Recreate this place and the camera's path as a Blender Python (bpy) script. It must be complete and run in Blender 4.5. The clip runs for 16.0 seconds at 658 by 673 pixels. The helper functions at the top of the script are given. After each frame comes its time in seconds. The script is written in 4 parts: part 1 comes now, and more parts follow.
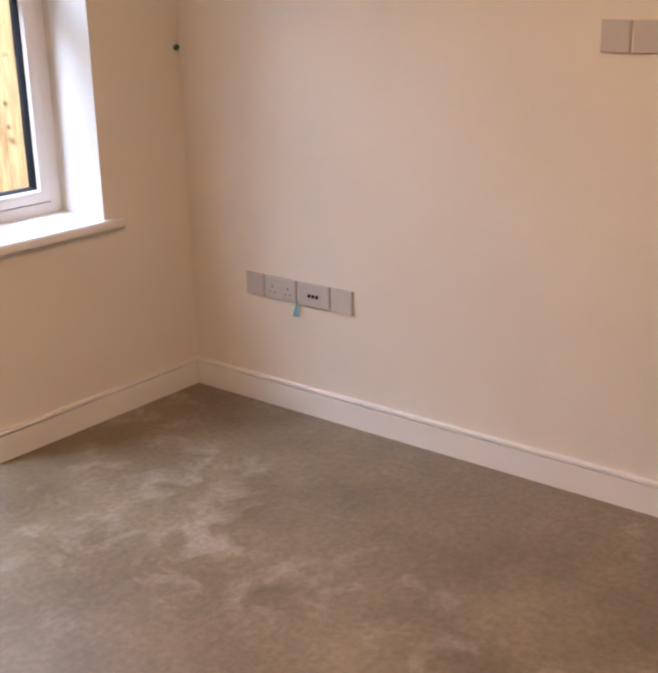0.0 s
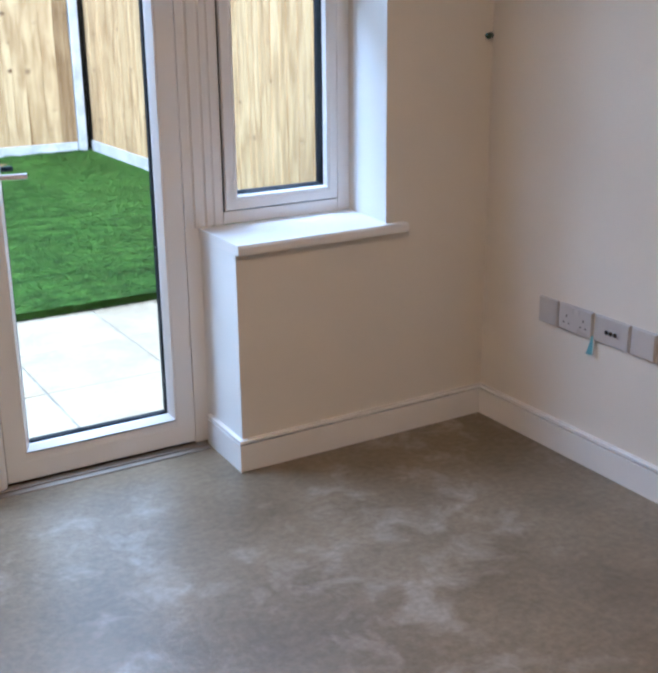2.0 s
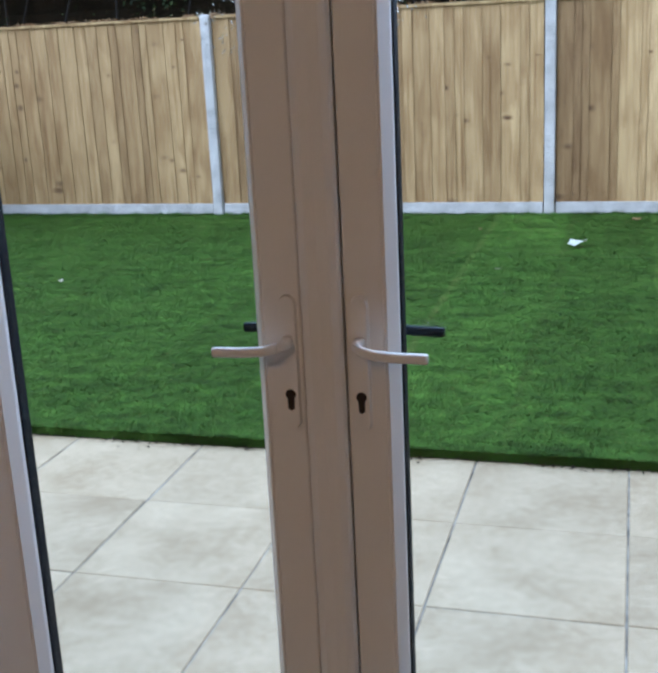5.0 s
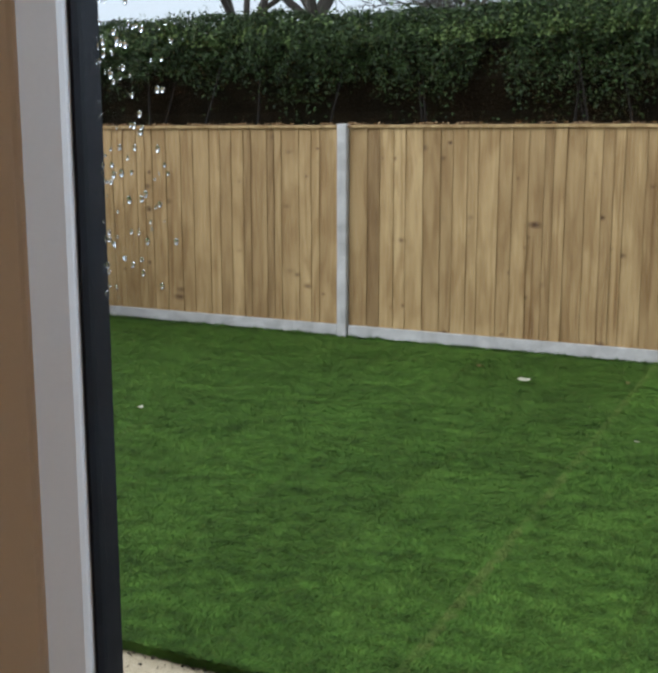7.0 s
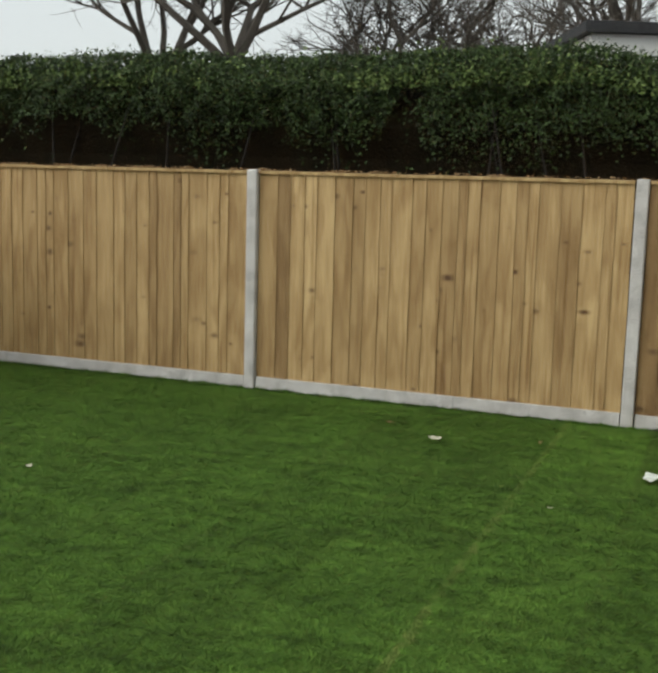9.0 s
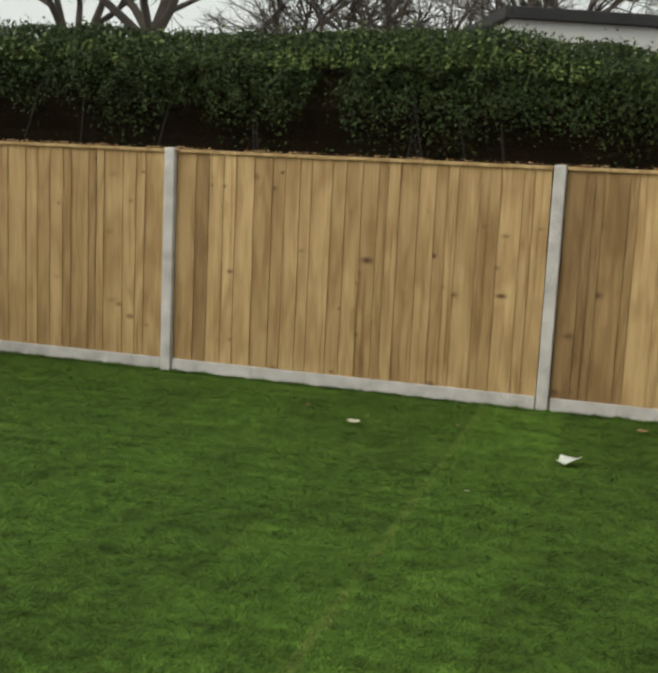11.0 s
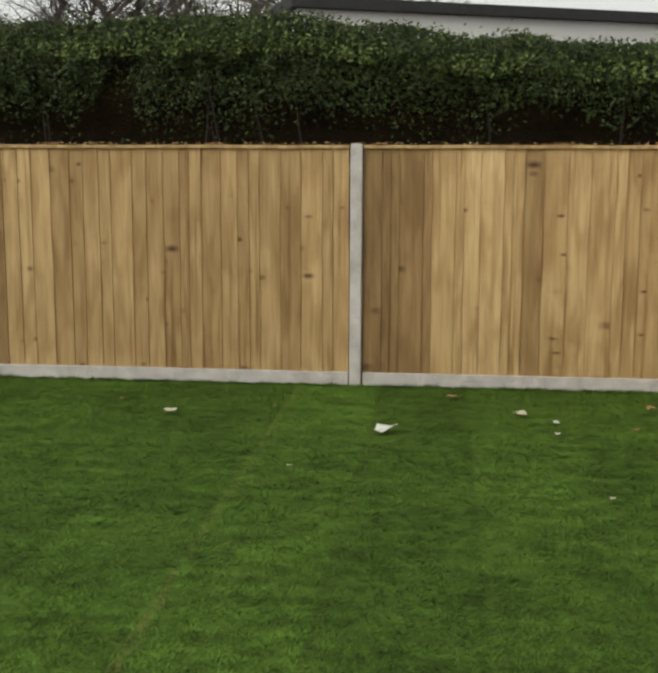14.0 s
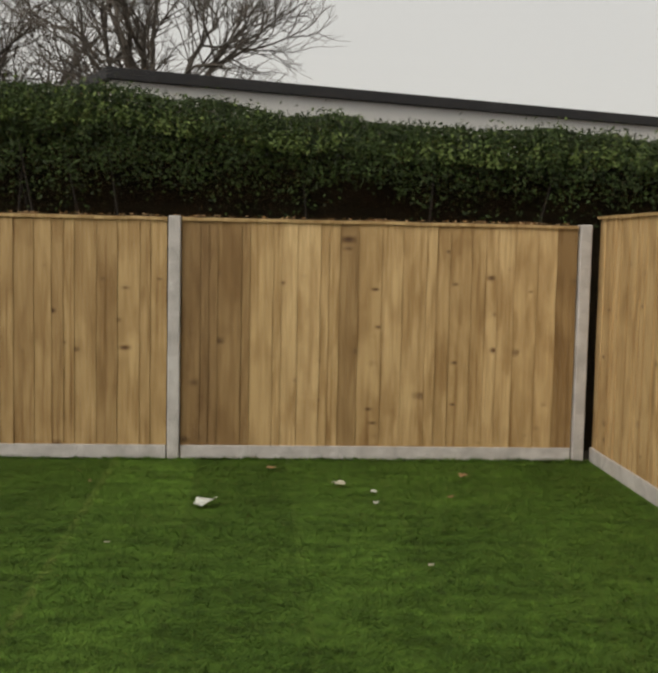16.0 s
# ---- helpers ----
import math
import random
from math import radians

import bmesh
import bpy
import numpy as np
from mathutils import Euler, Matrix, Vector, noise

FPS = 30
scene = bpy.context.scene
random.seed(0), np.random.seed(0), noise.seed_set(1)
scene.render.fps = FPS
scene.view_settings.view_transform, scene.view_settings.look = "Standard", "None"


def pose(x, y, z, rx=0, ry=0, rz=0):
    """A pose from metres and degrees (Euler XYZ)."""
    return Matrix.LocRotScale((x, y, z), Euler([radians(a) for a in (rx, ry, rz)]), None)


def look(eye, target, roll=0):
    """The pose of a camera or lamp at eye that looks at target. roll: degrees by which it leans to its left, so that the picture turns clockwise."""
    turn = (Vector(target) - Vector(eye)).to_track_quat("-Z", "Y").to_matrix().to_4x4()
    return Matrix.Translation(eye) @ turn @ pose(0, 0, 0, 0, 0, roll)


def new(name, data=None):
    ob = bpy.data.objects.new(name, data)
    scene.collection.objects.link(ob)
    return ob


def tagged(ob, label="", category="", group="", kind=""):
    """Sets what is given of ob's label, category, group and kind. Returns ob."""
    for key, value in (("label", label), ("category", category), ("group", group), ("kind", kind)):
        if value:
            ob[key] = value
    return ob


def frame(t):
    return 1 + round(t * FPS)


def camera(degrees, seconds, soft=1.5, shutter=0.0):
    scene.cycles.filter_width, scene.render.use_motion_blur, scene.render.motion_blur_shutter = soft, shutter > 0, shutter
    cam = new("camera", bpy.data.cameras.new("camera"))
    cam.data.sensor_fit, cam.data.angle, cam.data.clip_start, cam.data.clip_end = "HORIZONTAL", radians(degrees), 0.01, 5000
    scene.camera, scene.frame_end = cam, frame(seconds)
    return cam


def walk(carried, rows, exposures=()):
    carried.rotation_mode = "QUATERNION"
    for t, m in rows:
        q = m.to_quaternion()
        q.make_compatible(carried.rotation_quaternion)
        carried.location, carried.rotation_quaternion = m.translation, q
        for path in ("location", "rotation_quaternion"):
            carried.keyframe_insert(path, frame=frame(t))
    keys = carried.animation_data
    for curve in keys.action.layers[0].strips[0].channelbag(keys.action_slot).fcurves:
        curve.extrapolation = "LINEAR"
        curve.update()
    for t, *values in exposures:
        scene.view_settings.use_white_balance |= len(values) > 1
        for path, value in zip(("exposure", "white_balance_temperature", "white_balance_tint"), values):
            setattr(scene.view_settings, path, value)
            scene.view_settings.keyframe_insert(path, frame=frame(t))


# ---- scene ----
cam = camera(34.2, 16.0, soft=3.0)
PATH = [
    (0, (-2.805, -3.236, 1.528), (-1.326, -2.048, 0.894), -1.1),
    (0.5, (-2.858, -3.181, 1.503), (-1.401, -1.951, 0.9), -0.5),
    (1, (-2.745, -3.172, 1.494), (-1.378, -1.851, 0.871), -0.1),
    (1.5, (-2.498, -3.166, 1.497), (-1.303, -1.689, 0.87), 0.1),
    (2, (-2.276, -3.1, 1.463), (-1.307, -1.465, 0.838), -0.6),
    (2.5, (-2.02, -2.914, 1.476), (-1.373, -1.113, 0.894), -1.4),
    (3, (-1.724, -2.783, 1.471), (-1.397, -0.887, 0.923), -1.0),
    (3.5, (-1.51, -2.588, 1.441), (-1.484, -0.671, 0.873), -1.3),
    (3.7, (-1.462, -2.441, 1.426), (-1.537, -0.525, 0.858), -1.9),
    (5.8, (-1.004, -1.136, 1.465), (-1.688, 0.67, 0.945), -0.7),
    (6, (-0.972, -1.025, 1.491), (-1.684, 0.776, 0.993), 0.2),
    (6.5, (-0.985, -0.764, 1.503), (-1.823, 0.995, 1.053), 0.6),
    (7, (-1.103, -0.530, 1.543), (-1.949, 1.244, 1.174), 0.0),
    (7.5, (-1.136, -0.333, 1.560), (-1.908, 1.482, 1.227), -0.1),
    (8, (-1.144, -0.267, 1.592), (-1.894, 1.563, 1.291), 0.8),
    (10.5, (-1.212, -0.202, 1.568), (-1.819, 1.681, 1.269), 2.3),
    (11, (-1.200, -0.182, 1.576), (-1.758, 1.712, 1.256), 2.7),
    (11.5, (-1.215, -0.184, 1.535), (-1.714, 1.725, 1.204), 3.7),
    (12, (-1.206, -0.177, 1.517), (-1.695, 1.730, 1.168), 3.7),
    (12.5, (-1.179, -0.192, 1.487), (-1.693, 1.708, 1.134), 3.6),
    (13, (-1.201, -0.203, 1.493), (-1.728, 1.694, 1.142), 3.1),
    (13.5, (-1.218, -0.215, 1.496), (-1.679, 1.704, 1.174), 1.7),
    (14, (-1.211, -0.204, 1.470), (-1.421, 1.760, 1.158), 0.2),
    (14.5, (-1.228, -0.191, 1.479), (-1.200, 1.786, 1.182), 1.2),
    (15, (-1.194, -0.194, 1.506), (-1.153, 1.797, 1.324), 1.3),
    (15.5, (-1.195, -0.189, 1.492), (-1.151, 1.807, 1.375), 1.1),
    (16, (-1.254, -0.214, 1.470), (-1.117, 1.774, 1.295), 1.2),
]
walk(cam, [(t, look(eye, aim, lean)) for t, eye, aim, lean in PATH],
     exposures=[(0.0, 2.02, 5480, 17), (0.4, 1.56, 4400, 4), (1.0, 1.84, 4380, 5), (1.5, 1.78, 4420, 6), (2.0, 1.66, 4450, 7), (2.5, 1.18, 4500, 8), (3.5, 1.14, 4640, 9),
                (5.8, 0.40, 4980, 9), (7.0, 0.24, 5650, 8), (8.0, 0.13, 6080, 6), (13.5, 0.1, 6850, 8), (14.5, 0.06, 6850, 9), (15.0, 0.16, 6700, 10), (15.5, -0.02, 7000, 11), (16.0, -0.20, 7050, 12)])


# ---- world, sun and lamp ----
world = bpy.data.worlds.new("overcast")
scene.world = world
world.use_nodes = True
wn, wl = world.node_tree.nodes, world.node_tree.links
sky = wn.new("ShaderNodeTexSky")
sky.sky_type, sky.sun_disc = "NISHITA", False
sky.sun_elevation, sky.sun_rotation = radians(37), radians(226)
sky.dust_density, sky.air_density = 4.0, 1.0
cloud = wn.new("ShaderNodeTexNoise")
cloud.inputs["Scale"].default_value, cloud.inputs["Detail"].default_value = 1.6, 4
ramp = wn.new("ShaderNodeValToRGB")
ramp.color_ramp.elements[0].color, ramp.color_ramp.elements[1].color = (8.4, 8.5, 8.7, 1), (9.8, 9.9, 10.0, 1)
mixs = wn.new("ShaderNodeMix")
mixs.data_type = "RGBA"
mixs.inputs["Factor"].default_value = 0.85
wl.new(cloud.outputs["Fac"], ramp.inputs["Fac"])
wl.new(sky.outputs["Color"], mixs.inputs["A"])
wl.new(ramp.outputs["Color"], mixs.inputs["B"])
wl.new(mixs.outputs["Result"], wn["Background"].inputs["Color"])
wn["Background"].inputs["Strength"].default_value = 0.095

sun = new("sun", bpy.data.lights.new("sun", "SUN"))
sun.data.energy, sun.data.angle, sun.data.color = 1.5, radians(40), (1.0, 0.97, 0.92)
sun.matrix_world = look((0, 0, 20), (6.2, 6.0, 13.5))
# unseen area lamp above the doors, added to strengthen the sky's light indoors
sky_fill = new("door_sky_fill", bpy.data.lights.new("door_sky_fill", "AREA"))
sky_fill.data.shape, sky_fill.data.size, sky_fill.data.size_y = "RECTANGLE", 2.3, 0.9
sky_fill.data.energy, sky_fill.data.color = 40.0, (0.86, 0.93, 1.0)
sky_fill.matrix_world = look((-1.45, 0.60, 2.45), (-1.55, -1.3, 0.3))
LAMP_STRENGTH = 78.0


# ---- materials ----
def nodes_of(name):
    m = bpy.data.materials.new(name)
    m.use_nodes = True
    return m, m.node_tree.nodes, m.node_tree.links, m.node_tree.nodes["Principled BSDF"]


def surface(name, dark, light, rough=0.6, scale=6.0, fine=80.0, bump=0.15, dist=0.002, metal=0.0, amount=1.0, rough_var=0.1, stretch=None, spec=0.5, vary=0.0):
    """Two-scale mottled surface between two colours, in object space, with fine relief."""
    m, n, l, b = nodes_of(name)
    tc = n.new("ShaderNodeTexCoord")
    mp = n.new("ShaderNodeMapping")
    if stretch:
        mp.inputs["Scale"].default_value = stretch
    l.new(tc.outputs["Object"], mp.inputs["Vector"])
    big, small = n.new("ShaderNodeTexNoise"), n.new("ShaderNodeTexNoise")
    big.inputs["Scale"].default_value, big.inputs["Detail"].default_value = scale, 5
    small.inputs["Scale"].default_value, small.inputs["Detail"].default_value = fine, 4
    for t in (big, small):
        l.new(mp.outputs["Vector"], t.inputs["Vector"])
    add = n.new("ShaderNodeMath")
    add.operation = "MULTIPLY_ADD"
    add.inputs[1].default_value = 0.35
    l.new(small.outputs["Fac"], add.inputs[0])
    sub = n.new("ShaderNodeMath")
    sub.operation = "MULTIPLY"
    sub.inputs[1].default_value = 0.65
    l.new(big.outputs["Fac"], sub.inputs[0])
    l.new(sub.outputs[0], add.inputs[2])
    cr = n.new("ShaderNodeValToRGB")
    cr.color_ramp.elements[0].position, cr.color_ramp.elements[1].position = 0.5 - 0.2 / amount, 0.5 + 0.2 / amount
    cr.color_ramp.elements[0].color, cr.color_ramp.elements[1].color = (*dark, 1), (*light, 1)
    l.new(add.outputs[0], cr.inputs["Fac"])
    l.new(cr.outputs["Color"], b.inputs["Base Color"])
    if vary:
        oi, mv, sv = n.new("ShaderNodeObjectInfo"), n.new("ShaderNodeMapRange"), n.new("ShaderNodeVectorMath")
        mv.inputs["To Min"].default_value, mv.inputs["To Max"].default_value = 1 - vary, 1 + vary * 0.5
        sv.operation = "SCALE"
        l.new(oi.outputs["Random"], mv.inputs["Value"])
        l.new(mv.outputs["Result"], sv.inputs["Scale"])
        l.new(cr.outputs["Color"], sv.inputs[0])
        l.new(sv.outputs[0], b.inputs["Base Color"])
        mo = n.new("ShaderNodeVectorMath")
        mo.operation = "MULTIPLY_ADD"
        mo.inputs[1].default_value = (17.0, 31.0, 0.0)
        cv = n.new("ShaderNodeCombineXYZ")
        l.new(oi.outputs["Random"], cv.inputs[0])
        l.new(oi.outputs["Random"], cv.inputs[1])
        l.new(cv.outputs[0], mo.inputs[0])
        l.new(tc.outputs["Object"], mo.inputs[2])
        l.new(mo.outputs[0], mp.inputs["Vector"])
    rr = n.new("ShaderNodeMapRange")
    rr.inputs["To Min"].default_value, rr.inputs["To Max"].default_value = max(0.02, rough - rough_var), min(1, rough + rough_var)
    l.new(big.outputs["Fac"], rr.inputs["Value"])
    l.new(rr.outputs["Result"], b.inputs["Roughness"])
    b.inputs["Metallic"].default_value = metal
    b.inputs["Specular IOR Level"].default_value = spec
    bp = n.new("ShaderNodeBump")
    bp.inputs["Strength"].default_value, bp.inputs["Distance"].default_value = bump, dist
    l.new(small.outputs["Fac"], bp.inputs["Height"])
    l.new(bp.outputs["Normal"], b.inputs["Normal"])
    return m


def screed():
    """Dusty cement screed with pale plaster smears and a finely roughened face."""
    m, n, l, b = nodes_of("screed")
    tc = n.new("ShaderNodeTexCoord")

    def noise_at(scale, detail, rough, dist=0.0):
        t = n.new("ShaderNodeTexNoise")
        t.inputs["Scale"].default_value, t.inputs["Detail"].default_value = scale, detail
        t.inputs["Roughness"].default_value, t.inputs["Distortion"].default_value = rough, dist
        l.new(tc.outputs["Object"], t.inputs["Vector"])
        return t

    base, fine, smear, where = noise_at(3.0, 6, 0.6), noise_at(45, 5, 0.65), noise_at(7.5, 4, 0.6, 0.5), noise_at(1.3, 3, 0.55)
    c1 = n.new("ShaderNodeValToRGB")
    c1.color_ramp.elements[0].position, c1.color_ramp.elements[1].position = 0.3, 0.7
    c1.color_ramp.elements[0].color, c1.color_ramp.elements[1].color = (0.150, 0.116, 0.073, 1), (0.275, 0.219, 0.147, 1)
    l.new(base.outputs["Fac"], c1.inputs["Fac"])
    mul = n.new("ShaderNodeMath")
    mul.operation = "MULTIPLY"
    l.new(smear.outputs["Fac"], mul.inputs[0])
    away = n.new("ShaderNodeVectorMath")
    away.operation = "DISTANCE"
    away.inputs[1].default_value = (-0.85, -0.85, 0.0)
    l.new(tc.outputs["Object"], away.inputs[0])
    near = n.new("ShaderNodeMapRange")
    near.inputs["From Min"].default_value, near.inputs["From Max"].default_value = 0.2, 1.0
    near.inputs["To Min"].default_value, near.inputs["To Max"].default_value = 0.075, -0.03
    l.new(away.outputs["Value"], near.inputs["Value"])
    both = n.new("ShaderNodeMath")
    l.new(where.outputs["Fac"], both.inputs[0])
    l.new(near.outputs["Result"], both.inputs[1])
    l.new(both.outputs[0], mul.inputs[1])
    c2 = n.new("ShaderNodeValToRGB")
    c2.color_ramp.elements[0].position, c2.color_ramp.elements[1].position = 0.265, 0.38
    l.new(mul.outputs[0], c2.inputs["Fac"])
    k = n.new("ShaderNodeMath")
    k.operation = "MULTIPLY"
    k.inputs[1].default_value = 0.36
    l.new(c2.outputs["Color"], k.inputs[0])
    mx = n.new("ShaderNodeMix")
    mx.data_type = "RGBA"
    mx.inputs["B"].default_value = (0.58, 0.52, 0.45, 1)
    l.new(k.outputs[0], mx.inputs["Factor"])
    l.new(c1.outputs["Color"], mx.inputs["A"])
    c3 = n.new("ShaderNodeValToRGB")
    c3.color_ramp.elements[0].position, c3.color_ramp.elements[1].position = 0.35, 0.65
    c3.color_ramp.elements[0].color = (0.72, 0.70, 0.67, 1)
    l.new(fine.outputs["Fac"], c3.inputs["Fac"])
    m2 = n.new("ShaderNodeMix")
    m2.data_type, m2.blend_type = "RGBA", "MULTIPLY"
    m2.inputs["Factor"].default_value = 1.0
    l.new(mx.outputs["Result"], m2.inputs["A"])
    l.new(c3.outputs["Color"], m2.inputs["B"])
    l.new(m2.outputs["Result"], b.inputs["Base Color"])
    rr = n.new("ShaderNodeMapRange")
    rr.inputs["To Min"].default_value, rr.inputs["To Max"].default_value = 0.20, 0.46
    l.new(base.outputs["Fac"], rr.inputs["Value"])
    l.new(rr.outputs["Result"], b.inputs["Roughness"])
    bp = n.new("ShaderNodeBump")
    bp.inputs["Strength"].default_value, bp.inputs["Distance"].default_value = 0.35, 0.004
    l.new(fine.outputs["Fac"], bp.inputs["Height"])
    l.new(bp.outputs["Normal"], b.inputs["Normal"])
    return m


def timber():
    """Rough-sawn treated fence board: tone by board, long grain, knots."""
    m, n, l, b = nodes_of("fence_timber")
    tc, oi = n.new("ShaderNodeTexCoord"), n.new("ShaderNodeObjectInfo")
    off = n.new("ShaderNodeVectorMath")
    off.operation = "MULTIPLY_ADD"
    cx = n.new("ShaderNodeCombineXYZ")
    for i in range(3):
        l.new(oi.outputs["Random"], cx.inputs[i])
    l.new(cx.outputs[0], off.inputs[0])
    off.inputs[1].default_value = (37.0, 91.0, 53.0)
    l.new(tc.outputs["Object"], off.inputs[2])

    def noise_at(sx, sz, detail, dist=0.0):
        mp = n.new("ShaderNodeMapping")
        mp.inputs["Scale"].default_value = (sx, sx, sz)
        l.new(off.outputs[0], mp.inputs["Vector"])
        t = n.new("ShaderNodeTexNoise")
        t.inputs["Scale"].default_value, t.inputs["Detail"].default_value, t.inputs["Distortion"].default_value = 1.0, detail, dist
        l.new(mp.outputs["Vector"], t.inputs["Vector"])
        return t

    grain, patch, dirt = noise_at(48, 2.0, 6, 0.8), noise_at(9, 2.4, 4, 0.6), noise_at(24, 0.7, 5, 0.5)
    tone = n.new("ShaderNodeValToRGB")
    e = tone.color_ramp.elements
    e[0].position, e[1].position = 0.0, 1.0
    e[0].color, e[1].color = (0.19, 0.113, 0.049, 1), (0.61, 0.438, 0.228, 1)
    for p, c in ((0.25, (0.30, 0.191, 0.084, 1)), (0.5, (0.415, 0.279, 0.131, 1)), (0.75, (0.51, 0.354, 0.173, 1))):
        x = e.new(p)
        x.color = c
    shade = n.new("ShaderNodeSeparateColor")
    l.new(oi.outputs["Color"], shade.inputs[0])
    l.new(shade.outputs[0], tone.inputs["Fac"])
    g = n.new("ShaderNodeValToRGB")
    g.color_ramp.elements[0].position, g.color_ramp.elements[1].position = 0.30, 0.66
    g.color_ramp.elements[0].color, g.color_ramp.elements[1].color = (0.82, 0.77, 0.70, 1), (1.10, 1.10, 1.10, 1)
    l.new(grain.outputs["Fac"], g.inputs["Fac"])
    p2 = n.new("ShaderNodeValToRGB")
    p2.color_ramp.elements[0].position, p2.color_ramp.elements[1].position = 0.33, 0.6
    p2.color_ramp.elements[0].color, p2.color_ramp.elements[1].color = (0.72, 0.65, 0.56, 1), (1.08, 1.08, 1.08, 1)
    l.new(patch.outputs["Fac"], p2.inputs["Fac"])
    vo_map = n.new("ShaderNodeMapping")
    vo_map.inputs["Scale"].default_value = (5.4, 5.4, 10.0)
    l.new(off.outputs[0], vo_map.inputs["Vector"])
    vo = n.new("ShaderNodeTexVoronoi")
    vo.inputs["Scale"].default_value = 1.0
    l.new(vo_map.outputs["Vector"], vo.inputs["Vector"])
    kn = n.new("ShaderNodeValToRGB")
    kn.color_ramp.elements[0].position, kn.color_ramp.elements[1].position = 0.04, 0.18
    kn.color_ramp.elements[0].color = (0.22, 0.14, 0.09, 1)
    few = n.new("ShaderNodeSeparateColor")
    l.new(vo.outputs["Color"], few.inputs[0])
    rare = n.new("ShaderNodeMath")
    rare.operation = "GREATER_THAN"
    rare.inputs[1].default_value = 0.62
    l.new(few.outputs[0], rare.inputs[0])
    dist = n.new("ShaderNodeMath")
    dist.operation = "ADD"
    size, grow_k = n.new("ShaderNodeMath"), n.new("ShaderNodeMath")
    grow_k.operation, size.operation = "MULTIPLY_ADD", "MULTIPLY"
    grow_k.inputs[1].default_value, grow_k.inputs[2].default_value = 1.9, 0.42
    l.new(few.outputs[1], grow_k.inputs[0])
    l.new(vo.outputs["Distance"], size.inputs[0])
    l.new(grow_k.outputs[0], size.inputs[1])
    l.new(size.outputs[0], dist.inputs[0])
    l.new(rare.outputs[0], dist.inputs[1])
    l.new(dist.outputs[0], kn.inputs["Fac"])
    last = tone.outputs["Color"]
    streak = n.new("ShaderNodeValToRGB")
    streak.color_ramp.elements[0].position, streak.color_ramp.elements[1].position = 0.28, 0.44
    streak.color_ramp.elements[0].color, streak.color_ramp.elements[1].color = (0.66, 0.58, 0.48, 1), (1.0, 1.0, 1.0, 1)
    l.new(dirt.outputs["Fac"], streak.inputs["Fac"])
    for c in (g, p2, kn, streak):
        x = n.new("ShaderNodeMix")
        x.data_type, x.blend_type = "RGBA", "MULTIPLY"
        x.inputs["Factor"].default_value = 1.0
        l.new(last, x.inputs["A"])
        l.new(c.outputs["Color"], x.inputs["B"])
        last = x.outputs["Result"]
    l.new(last, b.inputs["Base Color"])
    b.inputs["Roughness"].default_value = 0.75
    bp = n.new("ShaderNodeBump")
    bp.inputs["Strength"].default_value, bp.inputs["Distance"].default_value = 0.5, 0.003
    l.new(grain.outputs["Fac"], bp.inputs["Height"])
    l.new(bp.outputs["Normal"], b.inputs["Normal"])
    return m


def foliage(name, low, high, rough=0.5, rolls=False, scale=2.2):
    """Leaf colour that varies from leaf to leaf."""
    m, n, l, b = nodes_of(name)
    ge = n.new("ShaderNodeNewGeometry")
    tc = n.new("ShaderNodeTexCoord")
    nz = n.new("ShaderNodeTexNoise")
    nz.inputs["Scale"].default_value, nz.inputs["Detail"].default_value = scale, 4
    l.new(tc.outputs["Object"], nz.inputs["Vector"])
    ad = n.new("ShaderNodeMath")
    ad.operation = "MULTIPLY_ADD"
    ad.inputs[1].default_value = 0.45
    l.new(ge.outputs["Random Per Island"], ad.inputs[0])
    sc = n.new("ShaderNodeMath")
    sc.operation = "MULTIPLY"
    sc.inputs[1].default_value = 0.55
    l.new(nz.outputs["Fac"], sc.inputs[0])
    l.new(sc.outputs[0], ad.inputs[2])
    cr = n.new("ShaderNodeValToRGB")
    cr.color_ramp.elements[0].position, cr.color_ramp.elements[1].position = 0.2, 0.78
    cr.color_ramp.elements[0].color, cr.color_ramp.elements[1].color = (*low, 1), (*high, 1)
    l.new(ad.outputs[0], cr.inputs["Fac"])
    l.new(cr.outputs["Color"], b.inputs["Base Color"])
    if rolls:
        turf_rolls(n, l, tc, cr.outputs["Color"], b)
    b.inputs["Roughness"].default_value = rough
    b.inputs["Specular IOR Level"].default_value = 0.15 if rolls else 0.22
    return m


